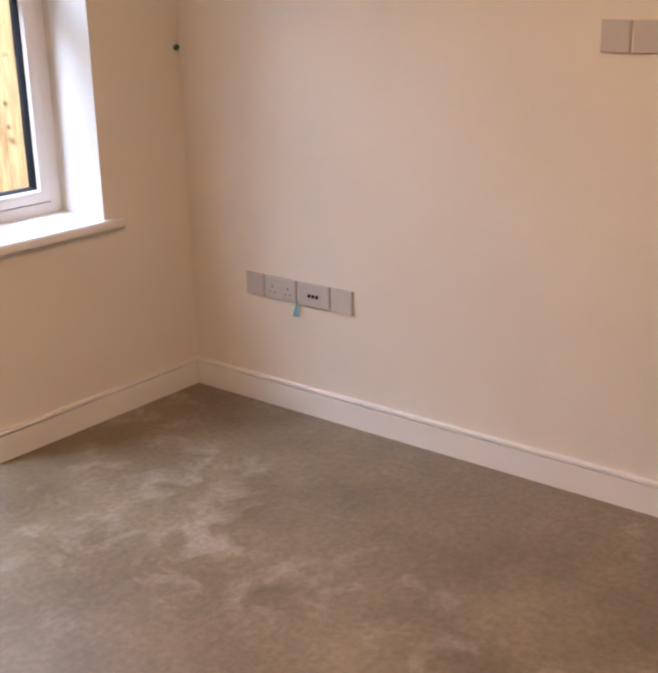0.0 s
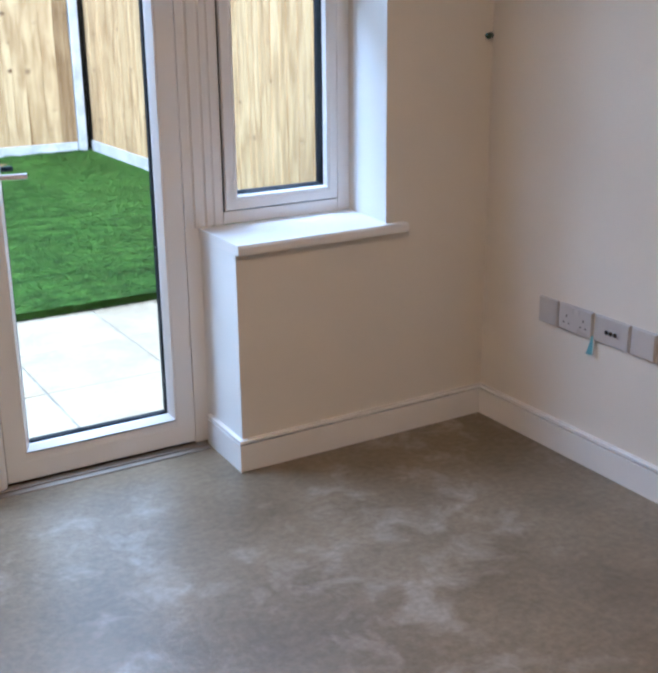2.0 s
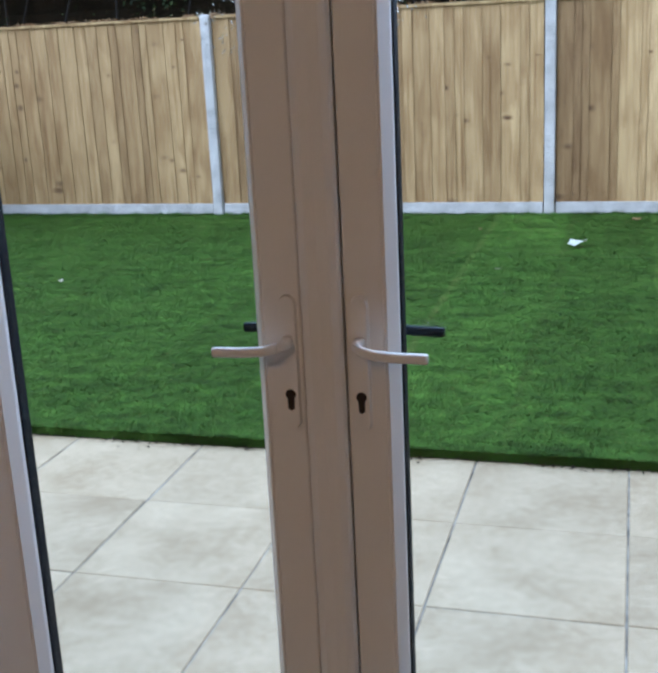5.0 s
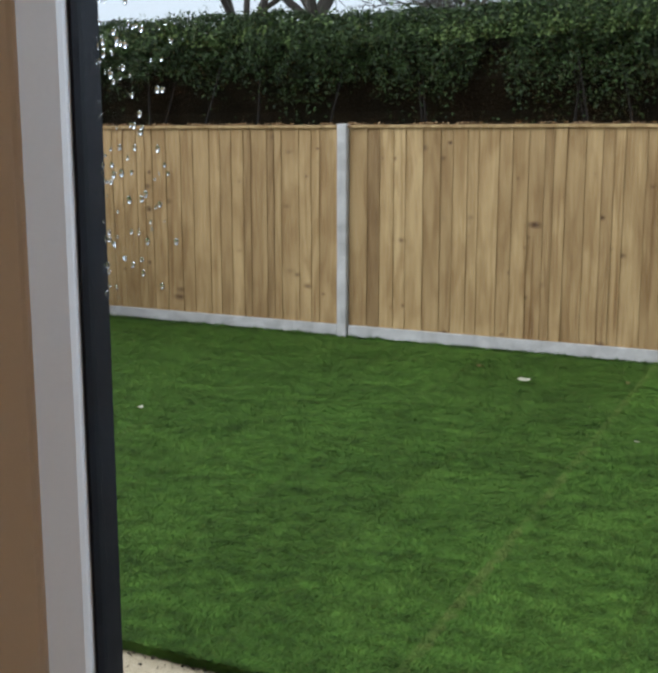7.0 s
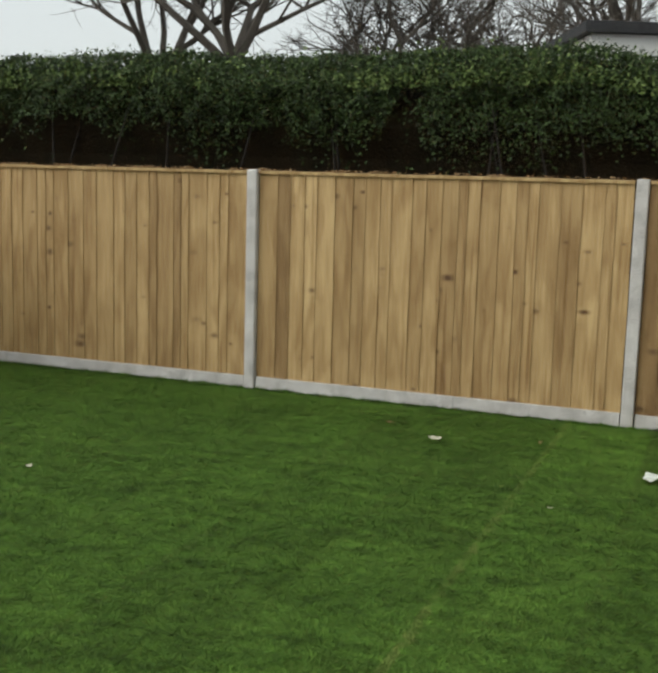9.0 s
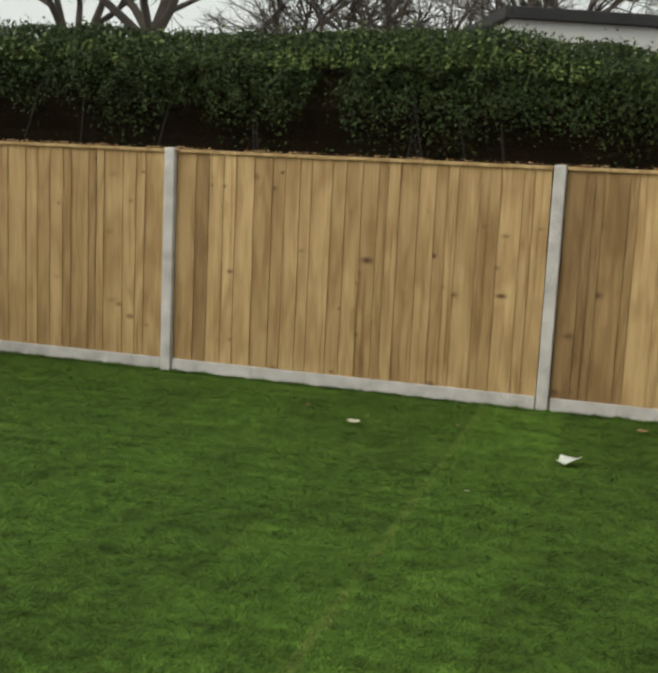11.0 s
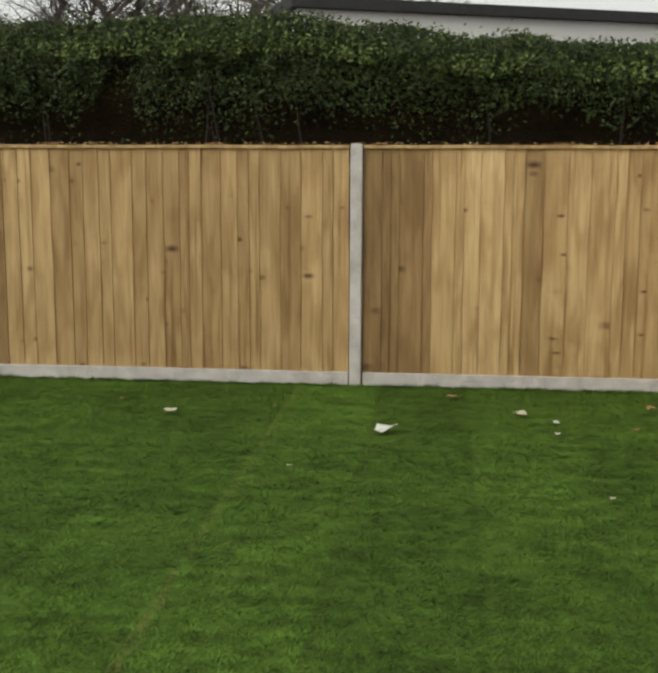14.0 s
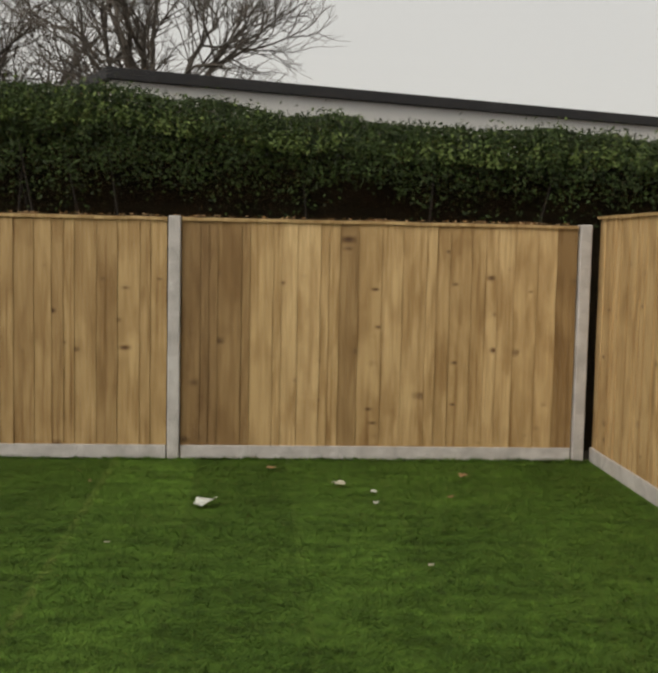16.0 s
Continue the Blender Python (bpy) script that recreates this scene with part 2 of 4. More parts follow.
def turf_rolls(n, l, tc, color, b):
    """Each laid roll of turf, 0.61 m wide, has its own tone; the seams are a little paler."""
    mp = n.new("ShaderNodeMapping")
    mp.inputs["Location"].default_value, mp.inputs["Scale"].default_value = (2.25 / 0.61, 0.3, 0.0), (1 / 0.61, 1 / 1.64, 0.0)
    l.new(tc.outputs["Object"], mp.inputs["Vector"])
    fl = n.new("ShaderNodeVectorMath")
    fl.operation = "FLOOR"
    l.new(mp.outputs["Vector"], fl.inputs[0])
    wn2 = n.new("ShaderNodeTexWhiteNoise")
    l.new(fl.outputs[0], wn2.inputs["Vector"])
    mr = n.new("ShaderNodeMapRange")
    mr.inputs["To Min"].default_value, mr.inputs["To Max"].default_value = 0.84, 1.14
    l.new(wn2.outputs["Value"], mr.inputs["Value"])
    big = n.new("ShaderNodeTexNoise")
    big.inputs["Scale"].default_value, big.inputs["Detail"].default_value = 3.2, 5
    long = n.new("ShaderNodeMapping")
    long.inputs["Scale"].default_value = (0.9, 2.8, 1.0)
    l.new(tc.outputs["Object"], long.inputs["Vector"])
    l.new(long.outputs["Vector"], big.inputs["Vector"])
    mb = n.new("ShaderNodeMapRange")
    mb.inputs["From Min"].default_value, mb.inputs["From Max"].default_value = 0.3, 0.7
    mb.inputs["To Min"].default_value, mb.inputs["To Max"].default_value = 0.68, 1.32
    l.new(big.outputs["Fac"], mb.inputs["Value"])
    mm = n.new("ShaderNodeMath")
    mm.operation = "MULTIPLY"
    l.new(mr.outputs["Result"], mm.inputs[0])
    l.new(mb.outputs["Result"], mm.inputs[1])
    # tufts a hand wide, lighter and darker
    tuft, mt2, mm2 = n.new("ShaderNodeTexNoise"), n.new("ShaderNodeMapRange"), n.new("ShaderNodeMath")
    tuft.inputs["Scale"].default_value, tuft.inputs["Detail"].default_value, tuft.inputs["Roughness"].default_value = 11.0, 4, 0.65
    l.new(tc.outputs["Object"], tuft.inputs["Vector"])
    mt2.inputs["From Min"].default_value, mt2.inputs["From Max"].default_value = 0.34, 0.66
    mt2.inputs["To Min"].default_value, mt2.inputs["To Max"].default_value = 0.66, 1.34
    l.new(tuft.outputs["Fac"], mt2.inputs["Value"])
    mm2.operation = "MULTIPLY"
    l.new(mm.outputs[0], mm2.inputs[0])
    l.new(mt2.outputs["Result"], mm2.inputs[1])
    # one paler roll
    ax, pale = n.new("ShaderNodeSeparateXYZ"), n.new("ShaderNodeMath")
    l.new(tc.outputs["Object"], ax.inputs[0])
    pale.operation = "COMPARE"
    pale.inputs[1].default_value, pale.inputs[2].default_value = -1.95, 0.30
    l.new(ax.outputs["X"], pale.inputs[0])
    up, mm3 = n.new("ShaderNodeMath"), n.new("ShaderNodeMath")
    up.operation, mm3.operation = "MULTIPLY_ADD", "MULTIPLY"
    up.inputs[1].default_value, up.inputs[2].default_value = 0.20, 1.0
    l.new(pale.outputs[0], up.inputs[0])
    l.new(up.outputs[0], mm3.inputs[0])
    l.new(mm2.outputs[0], mm3.inputs[1])
    fr = n.new("ShaderNodeVectorMath")
    fr.operation = "FRACTION"
    l.new(mp.outputs["Vector"], fr.inputs[0])
    sx = n.new("ShaderNodeSeparateXYZ")
    l.new(fr.outputs[0], sx.inputs[0])
    seam = n.new("ShaderNodeMath")
    seam.operation = "LESS_THAN"
    seam.inputs[1].default_value = 0.175
    stray = n.new("ShaderNodeMath")
    stray.operation = "MULTIPLY_ADD"
    stray.inputs[1].default_value = 0.22
    l.new(tuft.outputs["Fac"], stray.inputs[0])
    l.new(sx.outputs["X"], stray.inputs[2])
    l.new(stray.outputs[0], seam.inputs[0])
    half = n.new("ShaderNodeMath")
    half.operation = "MULTIPLY"
    worn = n.new("ShaderNodeMapRange")
    worn.inputs["From Min"].default_value, worn.inputs["From Max"].default_value = 0.42, 0.62
    worn.inputs["To Min"].default_value, worn.inputs["To Max"].default_value = 0.12, 0.46
    l.new(big.outputs["Fac"], worn.inputs["Value"])
    # the seam beside the paler roll gapes most
    wide, open_seam, part_seam = n.new("ShaderNodeMath"), n.new("ShaderNodeMath"), n.new("ShaderNodeMath")
    wide.operation, open_seam.operation, part_seam.operation = "COMPARE", "MULTIPLY_ADD", "MULTIPLY"
    wide.inputs[1].default_value, wide.inputs[2].default_value = -2.24, 0.12
    l.new(ax.outputs["X"], wide.inputs[0])
    open_seam.inputs[1].default_value, open_seam.inputs[2].default_value = 0.85, 0.2
    l.new(wide.outputs[0], open_seam.inputs[0])
    l.new(open_seam.outputs[0], part_seam.inputs[0])
    l.new(worn.outputs["Result"], part_seam.inputs[1])
    l.new(part_seam.outputs[0], half.inputs[1])
    l.new(seam.outputs[0], half.inputs[0])
    sc = n.new("ShaderNodeVectorMath")
    sc.operation = "SCALE"
    l.new(color, sc.inputs[0])
    l.new(mm3.outputs[0], sc.inputs["Scale"])
    mx = n.new("ShaderNodeMix")
    mx.data_type = "RGBA"
    mx.inputs["B"].default_value = (0.20, 0.21, 0.06, 1)
    l.new(half.outputs[0], mx.inputs["Factor"])
    l.new(sc.outputs[0], mx.inputs["A"])
    l.new(mx.outputs["Result"], b.inputs["Base Color"])


def glass():
    """Clear glazing: straight through, with gloss that grows towards a grazing view."""
    m = bpy.data.materials.new("window_glass")
    m.use_nodes = True
    n, l = m.node_tree.nodes, m.node_tree.links
    n.remove(n["Principled BSDF"])
    tr, gl, lw, mx = n.new("ShaderNodeBsdfTransparent"), n.new("ShaderNodeBsdfGlossy"), n.new("ShaderNodeLayerWeight"), n.new("ShaderNodeMixShader")
    tr.inputs["Color"].default_value = (0.985, 0.99, 0.985, 1)
    gl.inputs["Roughness"].default_value = 0.01
    lw.inputs["Blend"].default_value = 0.5
    pw, ma = n.new("ShaderNodeMath"), n.new("ShaderNodeMath")
    pw.operation, ma.operation = "POWER", "MULTIPLY_ADD"
    pw.inputs[1].default_value, ma.inputs[1].default_value, ma.inputs[2].default_value = 5.0, 0.5, 0.010
    l.new(lw.outputs["Facing"], pw.inputs[0])
    l.new(pw.outputs[0], ma.inputs[0])
    l.new(ma.outputs[0], mx.inputs[0])
    l.new(tr.outputs[0], mx.inputs[1])
    l.new(gl.outputs[0], mx.inputs[2])
    l.new(mx.outputs[0], n["Material Output"].inputs["Surface"])
    return m


def plain(name, color, rough=0.5, metal=0.0, emit=0.0, alpha_glass=False):
    m, n, l, b = nodes_of(name)
    b.inputs["Base Color"].default_value = (*color, 1)
    b.inputs["Roughness"].default_value, b.inputs["Metallic"].default_value = rough, metal
    if emit:
        b.inputs["Emission Color"].default_value, b.inputs["Emission Strength"].default_value = (1.0, 0.575, 0.275, 1), emit
    if alpha_glass:
        b.inputs["Transmission Weight"].default_value, b.inputs["IOR"].default_value = 1.0, 1.33
    return m


WALL = surface("cream_wall_paint", (0.69, 0.642, 0.562), (0.74, 0.692, 0.612), 0.75, 2.5, 260, 0.10, 0.001)
WHITE_WALL = surface("white_reveal_paint", (0.76, 0.75, 0.73), (0.80, 0.79, 0.77), 0.7, 3, 260, 0.10, 0.001)
CEIL = surface("ceiling_paint", (0.78, 0.77, 0.75), (0.82, 0.81, 0.79), 0.8, 2, 200, 0.08, 0.001)
TRIM = surface("satin_trim_paint", (0.76, 0.74, 0.71), (0.81, 0.79, 0.76), 0.35, 5, 150, 0.04, 0.001, rough_var=0.03)
UPVC = surface("white_upvc", (0.77, 0.755, 0.74), (0.81, 0.80, 0.785), 0.30, 1.5, 300, 0.02, 0.0003, rough_var=0.015)
PLATE = surface("grey_white_plastic", (0.47, 0.445, 0.425), (0.53, 0.505, 0.485), 0.3, 8, 300, 0.02, 0.0004)
GASKET = surface("black_gasket_rubber", (0.006, 0.007, 0.010), (0.012, 0.014, 0.018), 0.6, 20, 200, 0.1, 0.0005, spec=0.15)
HOLE = surface("dark_recess", (0.010, 0.006, 0.004), (0.03, 0.018, 0.012), 0.5, 60, 200, 0.05, 0.0005)
BLACK = surface("dark_handle_finish", (0.005, 0.009, 0.014), (0.010, 0.016, 0.022), 0.6, 20, 200, 0.05, 0.0005, spec=0.12)
THRESH = surface("dull_aluminium", (0.20, 0.17, 0.135), (0.30, 0.265, 0.22), 0.5, 8, 120, 0.1, 0.001, metal=0.3)
SCREED = screed()
GLASS = glass()
CONCRETE = surface("cast_concrete", (0.40, 0.375, 0.365), (0.68, 0.65, 0.64), 0.85, 7, 60, 0.5, 0.004, amount=1.3)
SLAB = surface("buff_paving", (0.40, 0.315, 0.20), (0.62, 0.515, 0.36), 0.75, 3.4, 30, 0.35, 0.002, rough_var=0.15, vary=0.10, amount=1.15, spec=0.25)
JOINT = surface("joint_mortar", (0.09, 0.08, 0.065), (0.50, 0.46, 0.39), 0.9, 9, 40, 0.5, 0.004, amount=1.4)
SOIL = surface("soil", (0.035, 0.026, 0.016), (0.07, 0.055, 0.035), 0.95, 6, 60, 0.6, 0.01)
TURF = surface("turf_base", (0.064, 0.122, 0.019), (0.092, 0.162, 0.027), 0.95, 3.5, 120, 0.15, 0.004, spec=0.1)
GRASS = foliage("grass_blades", (0.042, 0.095, 0.012), (0.092, 0.168, 0.024), 0.7, True)
TIMBER = timber()
HEDGE_LEAF = foliage("hedge_leaves", (0.005, 0.012, 0.003), (0.050, 0.084, 0.019), 0.55, scale=6.0)
FRESH = foliage("hedge_new_growth", (0.040, 0.072, 0.014), (0.15, 0.205, 0.060), 0.55)
HEDGE_CORE = surface("hedge_core_shade", (0.004, 0.004, 0.002), (0.016, 0.011, 0.006), 0.95, 4, 40, 0.8, 0.02, spec=0.05)
BARK = surface("grey_bark", (0.06, 0.05, 0.042), (0.15, 0.13, 0.11), 0.9, 3, 30, 0.5, 0.01)
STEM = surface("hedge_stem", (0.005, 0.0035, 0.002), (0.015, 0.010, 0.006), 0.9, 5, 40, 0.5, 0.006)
RENDER = surface("white_render", (0.68, 0.67, 0.65), (0.76, 0.75, 0.73), 0.85, 1.2, 60, 0.3, 0.003)
ROOF = surface("dark_roof_felt", (0.018, 0.018, 0.02), (0.04, 0.04, 0.043), 0.8, 3, 80, 0.4, 0.004)
BRICK = surface("house_brickwork", (0.22, 0.11, 0.07), (0.34, 0.18, 0.12), 0.9, 5, 60, 0.5, 0.004)
LITTER = surface("pale_litter", (0.55, 0.58, 0.52), (0.74, 0.76, 0.70), 0.6, 12, 90, 0.3, 0.002)
DRY_LEAF = surface("dry_leaf", (0.22, 0.12, 0.05), (0.42, 0.27, 0.13), 0.7, 30, 150, 0.3, 0.002)
PALE_LEAF = surface("pale_leaf", (0.38, 0.36, 0.26), (0.58, 0.56, 0.44), 0.6, 30, 150, 0.3, 0.002)
CABLE = surface("green_wire_sheath", (0.004, 0.035, 0.025), (0.012, 0.07, 0.05), 0.4, 30, 200, 0.05, 0.0005)
TAG = surface("blue_tape", (0.10, 0.27, 0.33), (0.18, 0.40, 0.46), 0.45, 30, 200, 0.1, 0.0005)
DROP = plain("water", (1, 1, 1), 0.0, 0.0, 0.0, True)
LAMP = plain("lamp_diffuser", (0.9, 0.88, 0.84), 0.4, 0.0, LAMP_STRENGTH)


# ---- building tools ----
def link_mesh(name, bm, material, parent=None, label="", smooth=False):
    me = bpy.data.meshes.new(name)
    bm.normal_update()
    bm.to_mesh(me)
    bm.free()
    for p in me.polygons:
        p.use_smooth = smooth
    me.materials.append(material)
    ob = new(name, me)
    if parent:
        ob.parent = parent
    if label:
        ob["label"] = label
    return ob


def part(name, bm, material, parent, label="", smooth=False):
    return link_mesh(name, bm, material, parent, label, smooth)


def thing(name, at=(0, 0, 0), **tags):
    ob = new(name)
    ob.location = at
    ob.empty_display_size = 0.1
    return tagged(ob, **tags)


def add_box(bm, x0, x1, y0, y1, z0, z1, bevel=0.0, seg=2):
    r = bmesh.ops.create_cube(bm, size=1.0)
    bmesh.ops.scale(bm, vec=(x1 - x0, y1 - y0, z1 - z0), verts=r["verts"])
    bmesh.ops.translate(bm, vec=((x0 + x1) / 2, (y0 + y1) / 2, (z0 + z1) / 2), verts=r["verts"])
    if bevel:
        edges = {e for v in r["verts"] for e in v.link_edges}
        bmesh.ops.bevel(bm, geom=list(edges), offset=bevel, segments=seg, affect="EDGES", profile=0.5)
    return bm


def box(x0, x1, y0, y1, z0, z1, bevel=0.0, seg=2):
    return add_box(bmesh.new(), x0, x1, y0, y1, z0, z1, bevel, seg)


def prism(poly, z0, z1):
    """An upright prism over a plan polygon."""
    bm = bmesh.new()
    lo = [bm.verts.new((x, y, z0)) for x, y in poly]
    hi = [bm.verts.new((x, y, z1)) for x, y in poly]
    bm.faces.new(lo[::-1]), bm.faces.new(hi)
    for i in range(len(poly)):
        j = (i + 1) % len(poly)
        bm.faces.new((lo[i], lo[j], hi[j], hi[i]))
    bmesh.ops.recalc_face_normals(bm, faces=bm.faces)
    return bm


def ring(x0, x1, z0, z1, profile):
    """A mitred rectangular frame in the xz plane; profile: closed loop of (inset, y)."""
    bm = bmesh.new()
    loops = []
    for i, y in profile:
        loops.append([bm.verts.new(c) for c in ((x0 + i, y, z0 + i), (x1 - i, y, z0 + i), (x1 - i, y, z1 - i), (x0 + i, y, z1 - i))])
    for k in range(len(loops)):
        a, b = loops[k], loops[(k + 1) % len(loops)]
        for i in range(4):
            j = (i + 1) % 4
            bm.faces.new((a[i], a[j], b[j], b[i]))
    bmesh.ops.recalc_face_normals(bm, faces=bm.faces)
    return bm


def sweep(points, radii, sides=6, bm=None):
    """A tapered tube along points."""
    bm = bm or bmesh.new()
    prev = None
    for k, p in enumerate(points):
        p = Vector(p)
        d = (Vector(points[min(k + 1, len(points) - 1)]) - Vector(points[max(k - 1, 0)])).normalized()
        s = d.orthogonal().normalized()
        if prev is not None:
            s = (prev - prev.dot(d) * d).normalized()
        prev = s
        u = d.cross(s)
        cur = [bm.verts.new(p + radii[k] * (math.cos(2 * math.pi * i / sides) * s + math.sin(2 * math.pi * i / sides) * u)) for i in range(sides)]
        if k:
            for i in range(sides):
                j = (i + 1) % sides
                bm.faces.new((last[i], last[j], cur[j], cur[i]))
        else:
            bm.faces.new(cur[::-1])
        last = cur
    bm.faces.new(last)
    return bm


def profile_run(path, section, closed=False):
    """A moulding: section (out, z) carried along a plan path, mitred; out is to the left of the way."""
    bm = bmesh.new()
    rows = []
    for k, p in enumerate(path):
        p = Vector(p)
        a = (p - Vector(path[k - 1])).normalized() if k else None
        b = (Vector(path[k + 1]) - p).normalized() if k < len(path) - 1 else None
        a, b = a or b, b or a
        na, nb = Vector((-a.y, a.x)), Vector((-b.y, b.x))
        m = (na + nb) / (1 + na.dot(nb))
        rows.append([bm.verts.new((p.x + m.x * o, p.y + m.y * o, z)) for o, z in section])
    for r0, r1 in zip(rows, rows[1:]):
        for i in range(len(section)):
            j = (i + 1) % len(section)
            bm.faces.new((r0[i], r0[j], r1[j], r1[i]))
    bm.faces.new(rows[0]), bm.faces.new(rows[-1][::-1])
    bmesh.ops.recalc_face_normals(bm, faces=bm.faces)
    return bm


def structure(name, bm, material, label, category):
    return tagged(link_mesh(name, bm, material), label=label, category=category, kind="structure")


# ---- the room ----
RX, FY0, FY1, LX, BY, CZ = 0.018, -0.290, 0.065, -4.30, -5.20, 2.40
DOOR_L, DOOR_R, JAMB_R, REV_R, HEAD, SILL = -2.440, -0.930, -0.922, -0.393, 2.12, 0.712

structure("floor", box(LX, RX, BY, -0.034, -0.12, 0.0), SCREED, "bare grey-brown cement screed floor with pale plaster smears", "floor")
structure("ceiling", box(LX - 0.1, RX + 0.1, BY - 0.1, FY1, CZ, CZ + 0.15), CEIL, "plain white plastered ceiling over the room", "ceiling")
structure("wall_right", box(RX, RX + 0.25, BY - 0.1, FY1, -0.2, CZ), WALL, "cream painted plaster wall with socket plates", "wall")
structure("wall_left", box(LX - 0.25, LX, BY - 0.1, FY1, -0.2, CZ), WALL, "cream painted plaster wall of the empty room", "wall")
structure("wall_back", box(LX, RX, BY - 0.25, BY, -0.2, CZ), WALL, "cream painted plaster wall at the back of the room", "wall")
front = bmesh.new()
add_box(front, LX, DOOR_L, FY0, FY1, -0.2, CZ)
add_box(front, DOOR_L, RX, FY0, FY1, HEAD, CZ)
structure("wall_front", front, WALL, "cream painted plaster wall around the garden doors", "wall")
structure("wall_front_2", prism([(REV_R, FY0), (RX, FY0), (RX, FY1), (-0.350, FY1), (-0.362, 0.0)], SILL, HEAD), WALL, "cream painted wall between the window and the corner", "wall")
structure("wall_front_3", prism([(DOOR_R, FY0), (RX, FY0), (RX, FY1), (JAMB_R, FY1), (JAMB_R, -0.022)], -0.2, SILL), WALL, "cream painted wall under the window beside the doors", "wall")
# smooth white linings of the reveals
structure("trim_reveal_window", prism([(REV_R - 0.0025, FY0 - 0.0015), (REV_R, FY0 - 0.0015), (-0.362, -0.026), (-0.3645, -0.026)], 0.734, HEAD), WHITE_WALL, "bright white painted window reveal", "reveal")
structure("trim_reveal_door", prism([(DOOR_R - 0.003, FY0 - 0.0015), (DOOR_R, FY0 - 0.0015), (JAMB_R, -0.0225), (JAMB_R - 0.003, -0.0225)], 0.0, 0.7025), WHITE_WALL, "bright white painted reveal beside the doors", "reveal")
structure("trim_reveal_left", box(DOOR_L, DOOR_L + 0.003, FY0 - 0.0015, -0.022, 0.0, HEAD), WHITE_WALL, "bright white painted reveal beside the doors", "reveal")

SKIRT = [(0.0, 0.0), (0.018, 0.0), (0.018, 0.0898), (0.0055, 0.0902), (0.0055, 0.0958), (0.0176, 0.0962), (0.0174, 0.1030), (0.0160, 0.1046), (0.0140, 0.105), (0.0, 0.105)]
structure("baseboard", profile_run([(JAMB_R - 0.001, -0.045), (DOOR_R, FY0), (RX, FY0), (RX, BY)][::-1], [(o, z) for o, z in SKIRT]), TRIM, "white satin moulded skirting board round the wall", "skirting")
structure("baseboard_2", profile_run([(RX, BY), (LX, BY), (LX, FY0), (DOOR_L, FY0), (DOOR_L, -0.045)][::-1], [(o, z) for o, z in SKIRT]), TRIM, "white satin moulded skirting board round the wall", "skirting")

# ---- garden doors and side window ----
SASH = [(0.0, 0.026), (0.0, -0.029), (0.003, -0.032), (0.060, -0.032), (0.0625, -0.030), (0.064, -0.032), (0.067, -0.0315), (0.0805, -0.012), (0.0815, -0.008), (0.0815, 0.026)]
WSASH = [(0.0, 0.026), (0.0, -0.029), (0.003, -0.032), (0.030, -0.032), (0.0325, -0.030), (0.034, -0.032), (0.0405, -0.0315), (0.0455, -0.020), (0.0460, -0.016), (0.0460, 0.026)]


